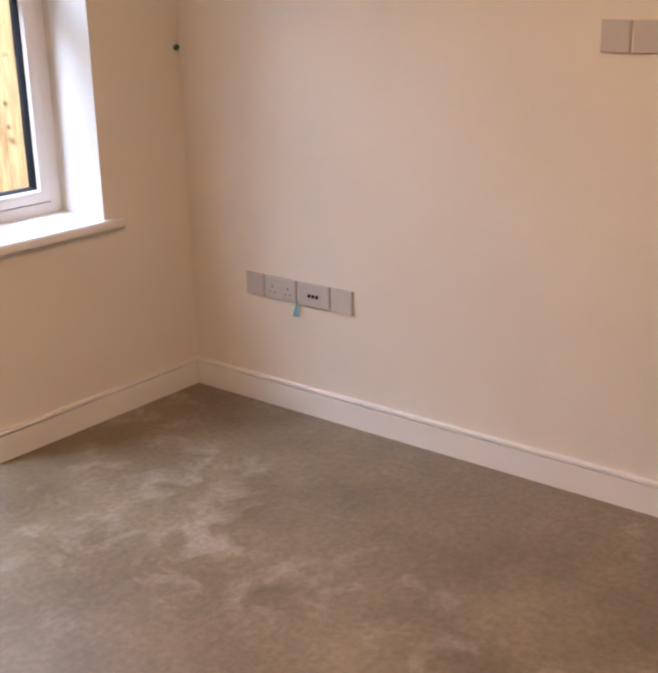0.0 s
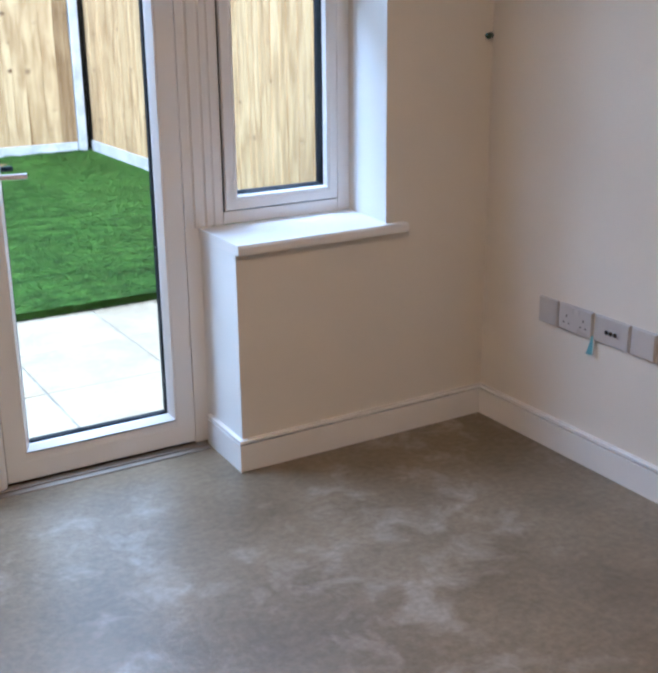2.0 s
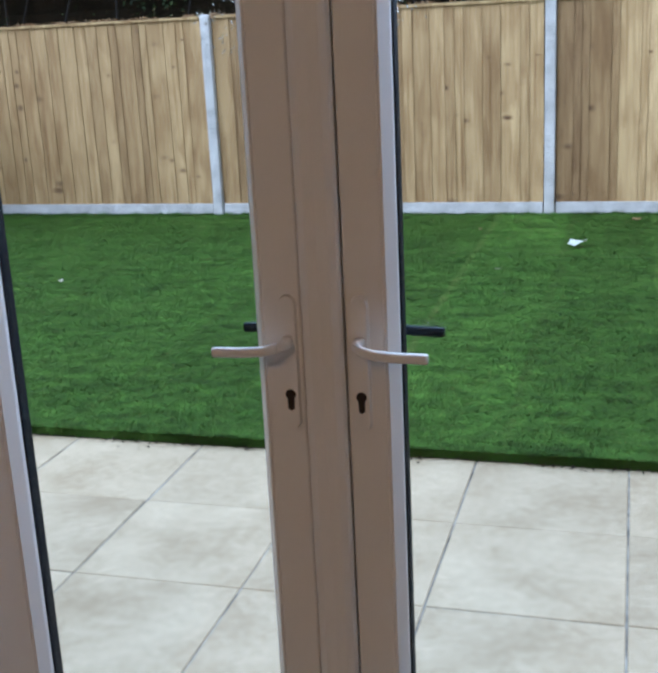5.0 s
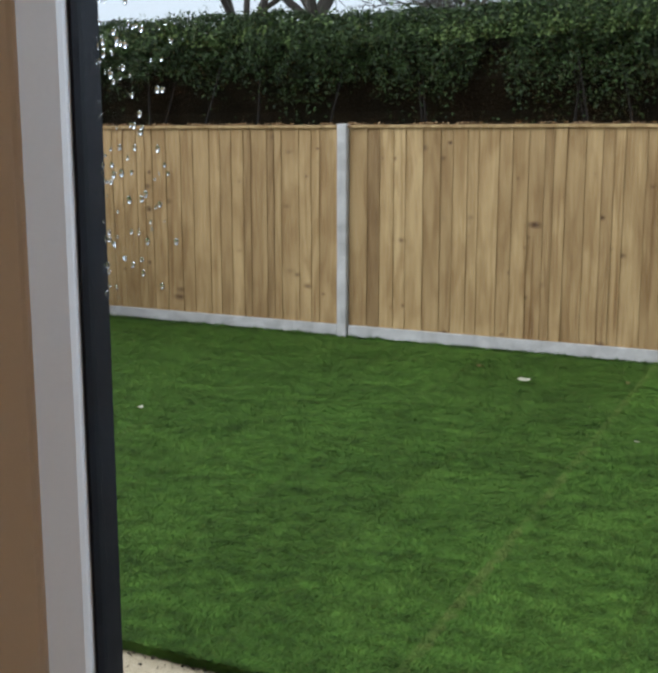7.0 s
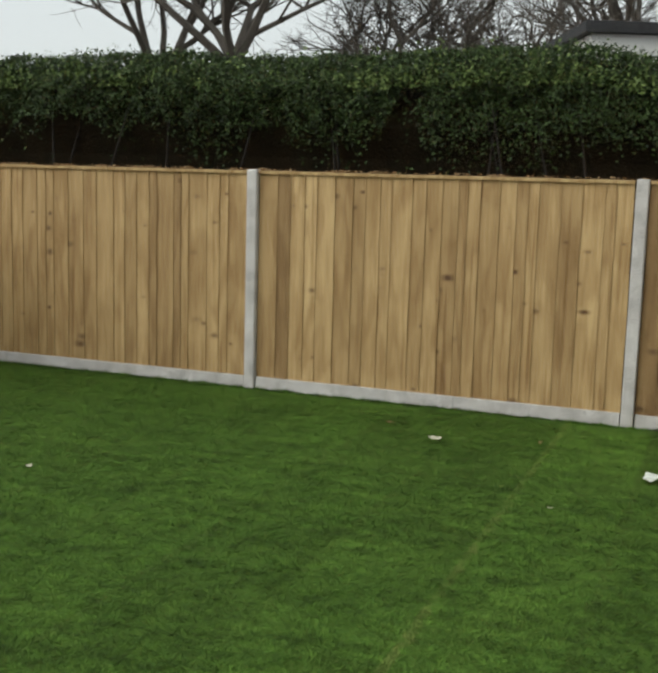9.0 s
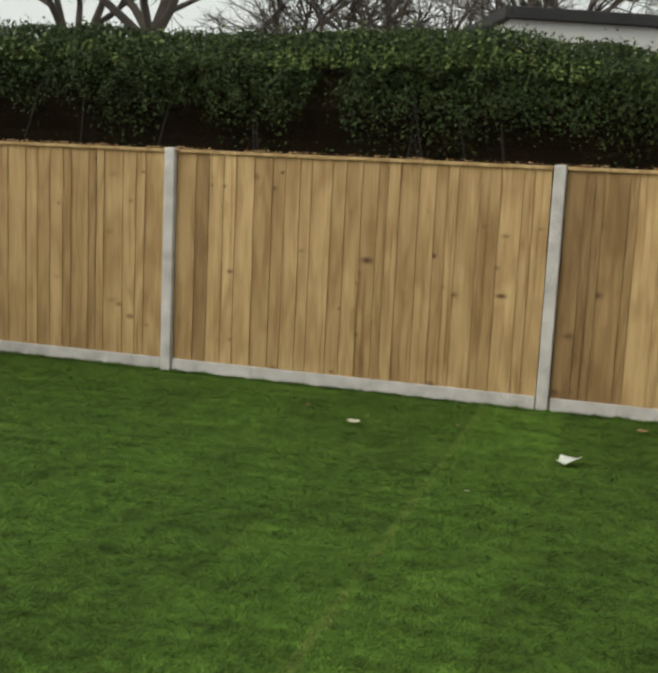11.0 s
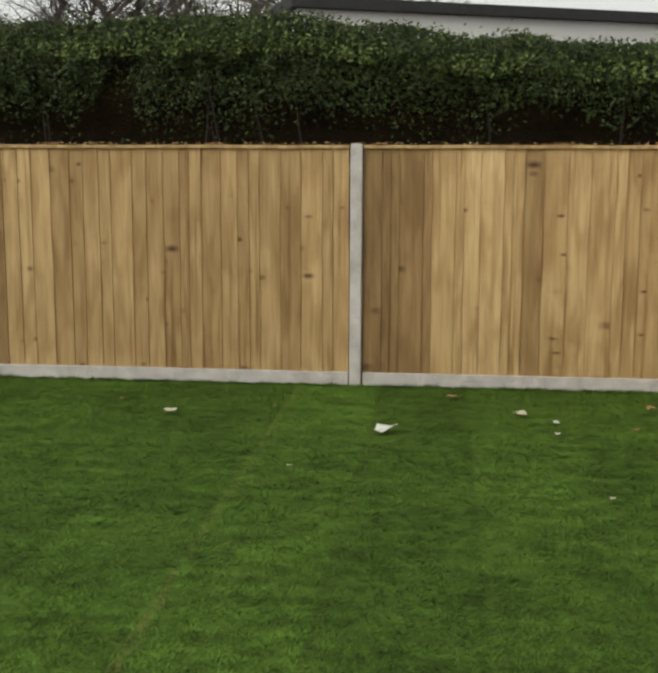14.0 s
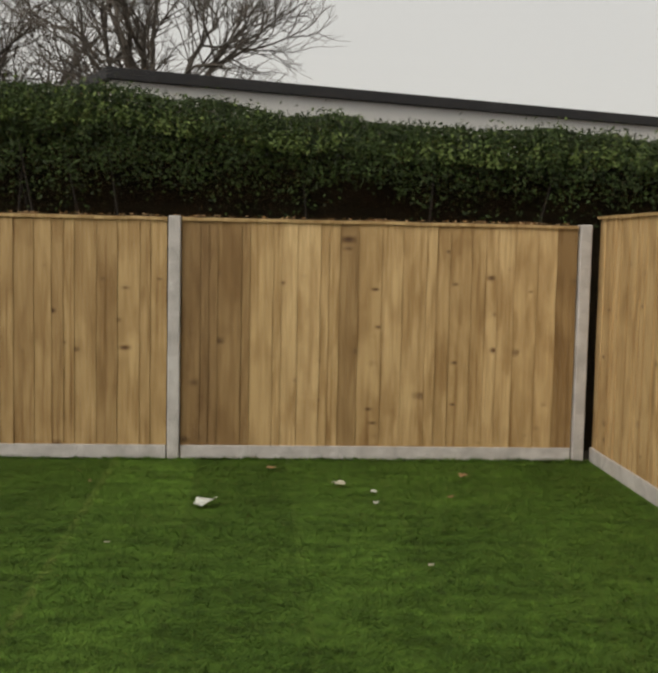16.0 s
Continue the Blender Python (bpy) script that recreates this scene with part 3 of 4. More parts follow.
def lever_handle(parent, x, side, y, out, finish, label):
    """A lever on a long plate. side: which way the lever points; out: -1 towards the room, 1 towards the garden."""
    zc, zl, zk = 0.932, 0.966, 0.873
    bm = bmesh.new()
    n = 10
    pts = []
    for cx, cz, a0 in ((0, 1.045 - 0.015, 0), (0, 0.820 + 0.015, math.pi)):
        for i in range(n + 1):
            a = a0 + math.pi * i / n
            pts.append((x + 0.0145 * math.cos(a), cz + 0.0145 * math.sin(a)))
    lo = [bm.verts.new((px, y, pz)) for px, pz in pts]
    hi = [bm.verts.new((x + (px - x) * 0.86, y + out * 0.009, zc + (pz - zc) * 0.985)) for px, pz in pts]
    bm.faces.new(lo), bm.faces.new(hi)
    for i in range(len(pts)):
        j = (i + 1) % len(pts)
        bm.faces.new((lo[i], lo[j], hi[j], hi[i]))
    bmesh.ops.recalc_face_normals(bm, faces=bm.faces)
    handle = part("door_handle", bm, finish, parent, label)
    lev = bmesh.new()
    rows = []
    for s, d, dz, hw, ht in ((0.0, 0.006, 0.004, 0.009, 0.009), (0.0, 0.028, 0.003, 0.008, 0.008), (0.010, 0.042, 0.001, 0.006, 0.0078), (0.030, 0.048, -0.003, 0.005, 0.0078), (0.065, 0.047, -0.006, 0.005, 0.0078), (0.111, 0.046, -0.007, 0.005, 0.0078), (0.114, 0.046, -0.007, 0.0045, 0.007)):
        c = Vector((x + side * s, y + out * d, zl + dz))
        w = Vector((1, 0, 0)) if s == 0 else Vector((0, 1, 0))
        rows.append([lev.verts.new(c + w * a * hw + Vector((0, 0, b * ht))) for a, b in ((-1, -0.7), (-0.6, -1), (0.6, -1), (1, -0.7), (1, 0.7), (0.6, 1), (-0.6, 1), (-1, 0.7))])
    for r0, r1 in zip(rows, rows[1:]):
        for i in range(8):
            lev.faces.new((r0[i], r0[(i + 1) % 8], r1[(i + 1) % 8], r1[i]))
    lev.faces.new(rows[0]), lev.faces.new(rows[-1])
    bmesh.ops.recalc_face_normals(lev, faces=lev.faces)
    part("lever", lev, finish, handle, "", True)
    key = bmesh.new()
    yk = y + out * 0.0105
    outl = [(x + 0.0085 * math.cos(a), zk + 0.008 + 0.0085 * math.sin(a)) for a in [math.radians(-50 + 280 * i / 12) for i in range(13)]]
    outl += [(x - 0.005, zk - 0.016), (x, zk - 0.0195), (x + 0.005, zk - 0.016)]
    a = [key.verts.new((px, yk, pz)) for px, pz in outl]
    b = [key.verts.new((px, y + out * 0.004, pz)) for px, pz in outl]
    key.faces.new(a), key.faces.new(b)
    for i in range(len(a)):
        key.faces.new((a[i], a[(i + 1) % len(a)], b[(i + 1) % len(a)], b[i]))
    bmesh.ops.recalc_face_normals(key, faces=key.faces)
    part("keyhole", key, HOLE, handle, "dark brass keyhole")
    return handle


def pane(parent, x0, x1, z0, z1):
    p = part("pane", box(x0 - 0.004, x1 + 0.004, 0.002, 0.006, z0 - 0.004, z1 + 0.004), GLASS, parent, "clear double-glazed pane")
    p.visible_shadow = False
    q = part("pane", box(x0 - 0.004, x1 + 0.004, 0.014, 0.018, z0 - 0.004, z1 + 0.004), GLASS, parent, "clear double-glazed pane")
    q.visible_shadow = False
    return q


def door_leaf(name, x0, x1, handle_x, side):
    d = thing(name, ((x0 + x1) / 2, 0, 0.012), label="closed white uPVC glazed garden door with lever handle", category="door", group="garden doors", kind="structure")
    inv = Matrix.Translation((-(x0 + x1) / 2, 0, -0.012))
    z0, z1 = 0.014, 2.052
    made = [part("sash", ring(x0, x1, z0, z1, [(i if i < 0.05 else i + 0.001, y) for i, y in SASH]), UPVC, d)]
    g0, g1, h0, h1 = x0 + 0.0825, x1 - 0.0825, 0.125, z1 - 0.0825
    # the bottom rail is deeper than the stiles
    made.append(part("bottom_rail", box(x0 + 0.06, x1 - 0.06, -0.0315, 0.025, z0 + 0.06, 0.106, 0.001, 1), UPVC, d))
    bead = bmesh.new()
    rows = [[bead.verts.new((x, y, z)) for x in (x0 + 0.0665, x1 - 0.0665)] for y, z in ((-0.0315, 0.106), (-0.012, 0.1205), (-0.008, 0.1225), (0.026, 0.1235), (0.026, 0.10), (-0.0315, 0.10))]
    for k in range(6):
        r0, r1 = rows[k], rows[(k + 1) % 6]
        bead.faces.new((r0[0], r0[1], r1[1], r1[0]))
    bmesh.ops.recalc_face_normals(bead, faces=bead.faces)
    made.append(part("glazing_bead", bead, UPVC, d))
    made.append(part("gasket", ring(g0 - 0.003, g1 + 0.003, h0 - 0.003, h1 + 0.003, [(0.0, -0.003), (0.0055, -0.003), (0.0065, 0.002), (0.0065, 0.022), (0.0, 0.022)]), GASKET, d, "black rubber gasket"))
    made.append(pane(d, g0, g1, h0, h1))
    part("seal", box(x0, x1, -0.026, 0.024, 0.0082, 0.0138), GASKET, d, "black seal under the door")
    part("seal", box(x0 - 0.0026, x0 - 0.0003, -0.020, 0.024, 0.010, 2.052), GASKET, d, "black seal beside the door")
    part("seal", box(x1 + 0.0003, x1 + 0.0026, -0.020, 0.024, 0.010, 2.052), GASKET, d, "black seal beside the door")
    lever_handle(d, handle_x, side, -0.032, -1, UPVC, "white lever handle on a long plate")
    lever_handle(d, handle_x, side, 0.026, 1, BLACK, "dark lever handle on the garden side")
    for o in d.children:
        o.matrix_parent_inverse = inv
    return d


door_leaf("door_1", -2.308, -1.6795, -1.701, -1)
door_leaf("door_2", -1.6085, -0.981, -1.584, 1)

frame_thing = thing("door_frame", (-1.36, 0, 0), label="white uPVC frame holding the doors and side window", category="door frame", kind="structure")


def framed(name, bm, material, label=""):
    p = part(name, bm, material, frame_thing, label)
    p.matrix_parent_inverse = Matrix.Translation((1.36, 0, 0))
    return p


framed("jamb", box(DOOR_L, -2.3115, -0.022, 0.060, 0.0, HEAD, 0.002), UPVC)
framed("jamb", box(-0.976, JAMB_R - 0.0005, -0.022, 0.060, 0.0, 0.7335, 0.002), UPVC)
framed("head", box(DOOR_L, -0.3655, -0.022, 0.060, 2.058, HEAD, 0.002), UPVC)
ast = bmesh.new()
sec = [(-0.0330, 0.030), (-0.0330, -0.036), (-0.029, -0.042), (-0.018, -0.0465), (0.0, -0.048), (0.018, -0.0465), (0.029, -0.042), (0.0330, -0.036), (0.0330, 0.030)]
lo = [ast.verts.new((-1.644 + x, y, 0.008)) for x, y in sec]
hi = [ast.verts.new((-1.644 + x, y, 2.058)) for x, y in sec]
ast.faces.new(lo), ast.faces.new(hi)
for i in range(len(sec)):
    j = (i + 1) % len(sec)
    ast.faces.new((lo[i], lo[j], hi[j], hi[i]))
bmesh.ops.recalc_face_normals(ast, faces=ast.faces)
framed("meeting_post", ast, UPVC, "rounded white cover post between the doors")
# ribbed coupling between door frame and window frame
mul = bmesh.new()
plan = [(-0.976, 0.060), (-0.976, -0.022), (-0.973, -0.024), (-0.950, -0.024), (-0.946, -0.018), (-0.942, -0.018), (-0.938, -0.027), (-0.912, -0.027), (-0.908, -0.020), (-0.903, -0.020), (-0.899, -0.027), (-0.884, -0.027), (-0.880, -0.019), (-0.874, -0.019), (-0.870, -0.024), (-0.842, -0.024), (-0.839, -0.020), (-0.839, 0.060)]
lo = [mul.verts.new((x, y, 0.7340)) for x, y in plan]
hi = [mul.verts.new((x, y, 2.058)) for x, y in plan]
mul.faces.new(lo), mul.faces.new(hi)
for i in range(len(plan)):
    j = (i + 1) % len(plan)
    mul.faces.new((lo[i], lo[j], hi[j], hi[i]))
bmesh.ops.recalc_face_normals(mul, faces=mul.faces)
framed("mullion", mul, UPVC, "ribbed white coupling post")
framed("jamb", box(-0.4120, -0.3655, -0.022, 0.060, 0.7340, 2.058, 0.002), UPVC)
framed("bottom_bar", box(-0.839, -0.412, -0.022, 0.060, 0.7340, 0.7735, 0.002), UPVC)
framed("transom", box(-0.839, -0.412, -0.024, 0.060, 1.556, 1.612, 0.002), UPVC)
thr = bmesh.new()
add_box(thr, DOOR_L + 0.003, DOOR_R - 0.003, -0.034, 0.075, -0.045, 0.005, 0.001)
add_box(thr, DOOR_L + 0.003, DOOR_R - 0.021, -0.062, -0.0345, -0.010, 0.008, 0.0015)
add_box(thr, DOOR_L + 0.003, DOOR_R - 0.021, -0.088, -0.0625, -0.010, 0.004, 0.0015)
framed("threshold", thr, THRESH, "dull metal threshold strip under the doors")


def window_light(name, z0, z1, label):
    w = thing(name, (-0.6255, 0, z0), label=label, category="window", kind="structure")
    inv = Matrix.Translation((0.6255, 0, -z0))
    x0, x1 = -0.8335, -0.4175
    part("window_frame", ring(x0, x1, z0, z1, WSASH), UPVC, w)
    part("gasket", ring(x0 + 0.0462, x1 - 0.0462, z0 + 0.0462, z1 - 0.0462, [(0.0, -0.0150), (0.003, -0.0145), (0.0055, -0.004), (0.0075, 0.0015), (0.0075, 0.022), (0.0, 0.022)]), GASKET, w, "black rubber gasket")
    pane(w, x0 + 0.05, x1 - 0.05, z0 + 0.05, z1 - 0.05)
    # black ring that paints the shade in the gap between sash and frame
    part("shadow_gap", ring(x0 - 0.0045, x1 + 0.0045, z0 - 0.0045, z1 + 0.0045, [(0.0, -0.0185), (0.004, -0.0185), (0.004, 0.02), (0.0, 0.02)]), GASKET, w, "black strip for the shade in the gap round the sash")
    for o in w.children:
        o.matrix_parent_inverse = inv


window_light("window_1", 0.7785, 1.551, "closed white uPVC window over the sill")
window_light("window_2", 1.617, 2.053, "closed white uPVC fanlight over the window")

sill = prism([(-0.9295, -0.0225), (-0.938, -0.323), (-0.325, -0.323), (-0.325, -0.2915), (REV_R, -0.2915), (-0.366, -0.021)], 0.7030, 0.7335)
bmesh.ops.bevel(sill, geom=[e for e in sill.edges if abs(e.verts[0].co.z - e.verts[1].co.z) < 1e-5 and e.verts[0].co.y < -0.3 and e.verts[1].co.y < -0.3], offset=0.005, segments=4, affect="EDGES")
tagged(link_mesh("window_sill", sill, TRIM), label="white painted window sill with rounded nosing", category="window sill", kind="structure")

# ---- wall plates, wire, lamp ----
def wall_plate(y0, y1, z0, z1, label, kind_of):
    p = thing("wall_plate" if kind_of == "blank" else ("socket" if kind_of == "socket" else "media_plate"), (RX, (y0 + y1) / 2, (z0 + z1) / 2), label=label, category="wall plate", group="wall plates")
    inv = Matrix.Translation((-RX, -(y0 + y1) / 2, -(z0 + z1) / 2))
    bm = box(RX - 0.0105, RX, y0, y1, z0, z1, 0.0)
    front_edges = [e for e in bm.edges if all(v.co.x < RX - 0.005 for v in e.verts)]
    bmesh.ops.bevel(bm, geom=front_edges, offset=0.003, segments=3, affect="EDGES")
    part("faceplate", bm, PLATE, p)
    yc, zc = (y0 + y1) / 2, (z0 + z1) / 2
    if kind_of == "socket":
        for s in (-1, 1):
            c = yc + s * 0.037
            for dy, dz, w, h in ((0.0, 0.012, 0.004, 0.008), (-0.0111, -0.010, 0.0065, 0.004), (0.0111, -0.010, 0.0065, 0.004)):
                part("pin_slot", box(RX - 0.0112, RX - 0.006, c + dy - w / 2, c + dy + w / 2, zc + dz - 0.006 - h / 2, zc + dz - 0.006 + h / 2), HOLE, p, "dark pin slot")
            part("rocker_switch", box(RX - 0.0130, RX - 0.008, yc + s * 0.012 - 0.005, yc + s * 0.012 + 0.005, zc + 0.018, zc + 0.036, 0.001), PLATE, p)
    if kind_of == "media":
        module = part("module", box(RX - 0.0113, RX - 0.008, yc - 0.032, yc + 0.032, zc - 0.014, zc + 0.010, 0.0008), PLATE, p)
        for s in (-1, 0, 1):
            b2 = bmesh.new()
            bmesh.ops.create_cone(b2, cap_ends=True, segments=14, radius1=0.0075, radius2=0.0065, depth=0.004, matrix=Matrix.Translation((RX - 0.012, yc + s * 0.0175, zc - 0.002)) @ Matrix.Rotation(radians(-90), 4, "Y"))
            part("aerial_port", b2, HOLE, module, "dark round aerial port")
    for hy in ((y0 + 0.012, y1 - 0.012) if y1 - y0 < 0.1 else (y0 + 0.014, y1 - 0.014)):
        b3 = bmesh.new()
        bmesh.ops.create_cone(b3, cap_ends=True, segments=10, radius1=0.0033, radius2=0.003, depth=0.001, matrix=Matrix.Translation((RX - 0.0108, hy, zc)) @ Matrix.Rotation(radians(-90), 4, "Y"))
        part("screw_cap", b3, PLATE, p)
    for o in p.children:
        o.matrix_parent_inverse = inv
    return p


wall_plate(-0.671, -0.585, 0.4175, 0.5025, "blank square white plastic wall plate above the skirting", "blank")
wall_plate(-0.825, -0.679, 0.4175, 0.5025, "white plastic double power socket on the wall", "socket")
wall_plate(-0.979, -0.836, 0.4175, 0.5025, "white plastic media plate with three dark ports", "media")
wall_plate(-1.080, -0.986, 0.4175, 0.5025, "blank square white plastic wall plate above the skirting", "blank")
wall_plate(-2.026, -1.941, 1.325, 1.411, "blank square white plastic plate high on the wall", "blank")
wall_plate(-2.120, -2.034, 1.325, 1.411, "blank square white plastic plate high on the wall", "blank")

tag_th = thing("tape_tag", (RX, -0.832, 0.4175), label="small blue tape tag hanging below the sockets", category="tag")
bm = bmesh.new()
for k, (w, z, d) in enumerate(((0.004, 0.432, 0.0), (0.006, 0.412, 0.003), (0.010, 0.392, 0.006), (0.013, 0.374, 0.010))):
    row = [bm.verts.new((RX - 0.0115 - d, -0.832 - w, z)), bm.verts.new((RX - 0.0115 - d, -0.832 + w, z - 0.002)), bm.verts.new((RX - 0.0095 - d, -0.832 + w, z - 0.002)), bm.verts.new((RX - 0.0095 - d, -0.832 - w, z))]
    if k:
        for i in range(4):
            bm.faces.new((prow[i], prow[(i + 1) % 4], row[(i + 1) % 4], row[i]))
    else:
        bm.faces.new(row)
    prow = row
bm.faces.new(prow)
p = part("tape", bm, TAG, tag_th)
p.matrix_parent_inverse = Matrix.Translation((-RX, 0.832, -0.4175))

wire = thing("cable_stub", (0.0, -0.29, 1.30), label="short dark green cable end sticking out at the corner", category="cable")
for name, pts, r, mt in (("sheath", [(0.014, -0.286, 1.302), (0.000, -0.298, 1.306), (-0.016, -0.312, 1.300), (-0.030, -0.322, 1.305)], 0.0085, CABLE),
                         ("core", [(-0.028, -0.320, 1.304), (-0.040, -0.326, 1.312)], 0.0022, TAG),
                         ("core", [(-0.028, -0.320, 1.304), (-0.034, -0.334, 1.311)], 0.0022, CABLE)):
    q = part(name, sweep(pts, [r] * len(pts), 8), mt, wire, "", True)
    q.matrix_parent_inverse = Matrix.Translation((0, 0.29, -1.30))

lamp = thing("ceiling_light", (-1.90, -2.25, CZ), label="round white ceiling light with warm glowing diffuser", category="ceiling light")
b1 = bmesh.new()
bmesh.ops.create_cone(b1, cap_ends=True, segments=40, radius1=0.125, radius2=0.13, depth=0.03, matrix=Matrix.Translation((0, 0, -0.015)))
part("base", b1, TRIM, lamp)
b2 = bmesh.new()
bmesh.ops.create_uvsphere(b2, u_segments=36, v_segments=14, radius=0.115)
bmesh.ops.scale(b2, vec=(1, 1, 0.4), verts=b2.verts)
bmesh.ops.translate(b2, vec=(0, 0, -0.032), verts=b2.verts)
part("diffuser", b2, LAMP, lamp, "warm glowing diffuser", True)

# ---- garden ground ----
PZ, LZ, EDGE = -0.150, -0.100, 2.185
structure("ground", box(-300, 300, -300, 600, -0.60, -0.196), SOIL, "dark earth under and beyond the garden", "ground")
patio = structure("patio", box(-6.2, 1.22, 0.08, EDGE - 0.004, -0.195, PZ - 0.004), JOINT, "patio of pale buff square paving slabs", "patio")
lw = bmesh.new()
N = 120
edge = []
for i in range(N + 1):
    x = -8.1 + 9.32 * i / N
    edge.append((x, EDGE + 0.010 * noise.noise((x * 3.0, 0, 0)) + 0.006 * noise.noise((x * 14.0, 5, 0))))
top_a = [lw.verts.new((x, y, LZ - 0.012)) for x, y in edge]
top_b = [lw.verts.new((x, 7.44, LZ)) for x, y in edge]
low_a = [lw.verts.new((x, y + 0.006, -0.195)) for x, y in edge]
for i in range(N):
    lw.faces.new((top_a[i], top_a[i + 1], top_b[i + 1], top_b[i]))
    lw.faces.new((low_a[i], low_a[i + 1], top_a[i + 1], top_a[i]))
lawn = structure("lawn", lw, TURF, "freshly laid green turf lawn behind the house", "lawn")


def blades():
    """Short mown grass: one triangle a blade, combed and clumped, hanging over the edge of the turf and up against the fence."""
    rng = np.random.default_rng(4)
    n = 760000
    x = rng.uniform(-8.0, 1.20, n)
    y = EDGE - 0.012 + (7.42 - EDGE) * rng.random(n) ** 1.25
    keep = x > -2.9 - 0.72 * (y + 0.6)
    x, y = x[keep], y[keep]
    e = 16000
    x, y = np.concatenate([x, rng.uniform(-6.0, 1.2, e), rng.uniform(-8.0, 1.2, e)]), np.concatenate([y, EDGE + rng.uniform(-0.014, 0.004, e), rng.uniform(7.36, 7.412, e)])
    n = len(x)
    clump = np.sin(x * 17.1 + 2.3 * np.sin(y * 11.0)) * np.sin(y * 14.3 + 2.1 * np.sin(x * 9.0)) + 0.7 * np.sin(x * 41 + 3 * np.sin(y * 23)) * np.sin(y * 37 + 3 * np.sin(x * 19))
    h = rng.uniform(0.005, 0.012, n) * (1 + 0.38 * clump)
    h[-e:] *= rng.uniform(0.8, 3.2, e)
    a = rng.uniform(0, 6.283, n)
    a[n - 2 * e:n - e] = rng.uniform(-2.3, -0.8, e)
    lean = rng.uniform(1.4, 3.4, n)
    lean[-e:] = rng.uniform(0.1, 0.8, e)
    lean[n - 2 * e:n - e] = rng.uniform(1.0, 2.2, e)
    w = rng.uniform(0.0022, 0.0042, n)
    z = LZ - 0.012 * np.clip((7.44 - y) / (7.44 - EDGE), 0, 1)
    z[n - 2 * e:n - e] -= rng.uniform(0.0, 0.040, e)
    dx, dy = np.cos(a), np.sin(a)
    v = np.empty((n, 3, 3), np.float32)
    v[:, 0] = np.stack([x - dy * w, y + dx * w, z + 0.0005], 1)
    v[:, 1] = np.stack([x + dy * w, y - dx * w, z + 0.0005], 1)
    v[:, 2] = np.stack([x + dx * h * lean, y + dy * h * lean, z + h], 1)
    me = bpy.data.meshes.new("grass")
    me.vertices.add(3 * n)
    me.vertices.foreach_set("co", v.ravel())
    me.loops.add(3 * n)
    me.loops.foreach_set("vertex_index", np.arange(3 * n, dtype=np.int32))
    me.polygons.add(n)
    me.polygons.foreach_set("loop_start", np.arange(0, 3 * n, 3, dtype=np.int32))
    me.update(calc_edges=True)
    me.materials.append(GRASS)
    return tagged(new("grass", me), label="short mown bright green grass of the lawn", category="grass", kind="stuff")


blades()


# ---- hedge behind the fence ----
def leaf_cloud(name, pts, nrm, size, material, seed):
    """Folded leaves, two triangles each side of the midrib."""
    rng = np.random.default_rng(seed)
    n = len(pts)
    d = nrm + rng.normal(0, 0.75, (n, 3))
    d /= np.linalg.norm(d, axis=1)[:, None]
    t = np.cross(d, rng.normal(0, 1, (n, 3)))
    t /= np.linalg.norm(t, axis=1)[:, None]
    b = np.cross(d, t)
    s = (size * rng.uniform(0.6, 1.35, n))[:, None]
    v = np.empty((n, 4, 3), np.float32)
    v[:, 0], v[:, 2] = pts - t * s, pts + t * s
    v[:, 1], v[:, 3] = pts + b * s * 0.52 + d * s * 0.22, pts - b * s * 0.52 + d * s * 0.22
    f = np.arange(4 * n).reshape(n, 4)
    tri = np.stack([f[:, [0, 1, 2]], f[:, [0, 2, 3]]], 1).reshape(-1, 3)
    me = bpy.data.meshes.new(name)
    me.vertices.add(4 * n)
    me.vertices.foreach_set("co", v.ravel())
    me.loops.add(tri.size)
    me.loops.foreach_set("vertex_index", tri.ravel().astype(np.int32))
    me.polygons.add(len(tri))
    me.polygons.foreach_set("loop_start", np.arange(0, tri.size, 3, dtype=np.int32))
    me.update(calc_edges=True)
    me.materials.append(material)
    return new(name, me)


def hedge_top(x):
    return 2.62 - 0.086 * min(max(x + 2.4, 0.0), 2.9) + 0.03 * math.sin(x * 1.7) + 0.06 * noise.noise((x * 2.3, 3, 1))


HX0, HX1, HY0, HY1 = -13.0, 4.2, 8.02, 9.5
hedge = thing("hedge", (-4.4, 8.7, -0.19), label="tall dense clipped dark evergreen hedge behind the fence", category="hedge")
inv_h = Matrix.Translation((4.4, -8.7, 0.19))
# solid core of bare twigs; its near-black colour paints the hedge's inner shade
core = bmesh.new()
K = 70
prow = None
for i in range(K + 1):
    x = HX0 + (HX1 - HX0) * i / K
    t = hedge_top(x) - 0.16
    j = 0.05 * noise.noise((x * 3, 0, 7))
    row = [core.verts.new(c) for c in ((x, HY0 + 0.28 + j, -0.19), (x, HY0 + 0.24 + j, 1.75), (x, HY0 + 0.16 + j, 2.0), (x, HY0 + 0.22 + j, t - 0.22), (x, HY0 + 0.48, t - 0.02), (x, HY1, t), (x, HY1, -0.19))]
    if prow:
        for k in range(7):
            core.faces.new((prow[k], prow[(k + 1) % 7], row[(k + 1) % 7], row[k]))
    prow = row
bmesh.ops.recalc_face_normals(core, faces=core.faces)
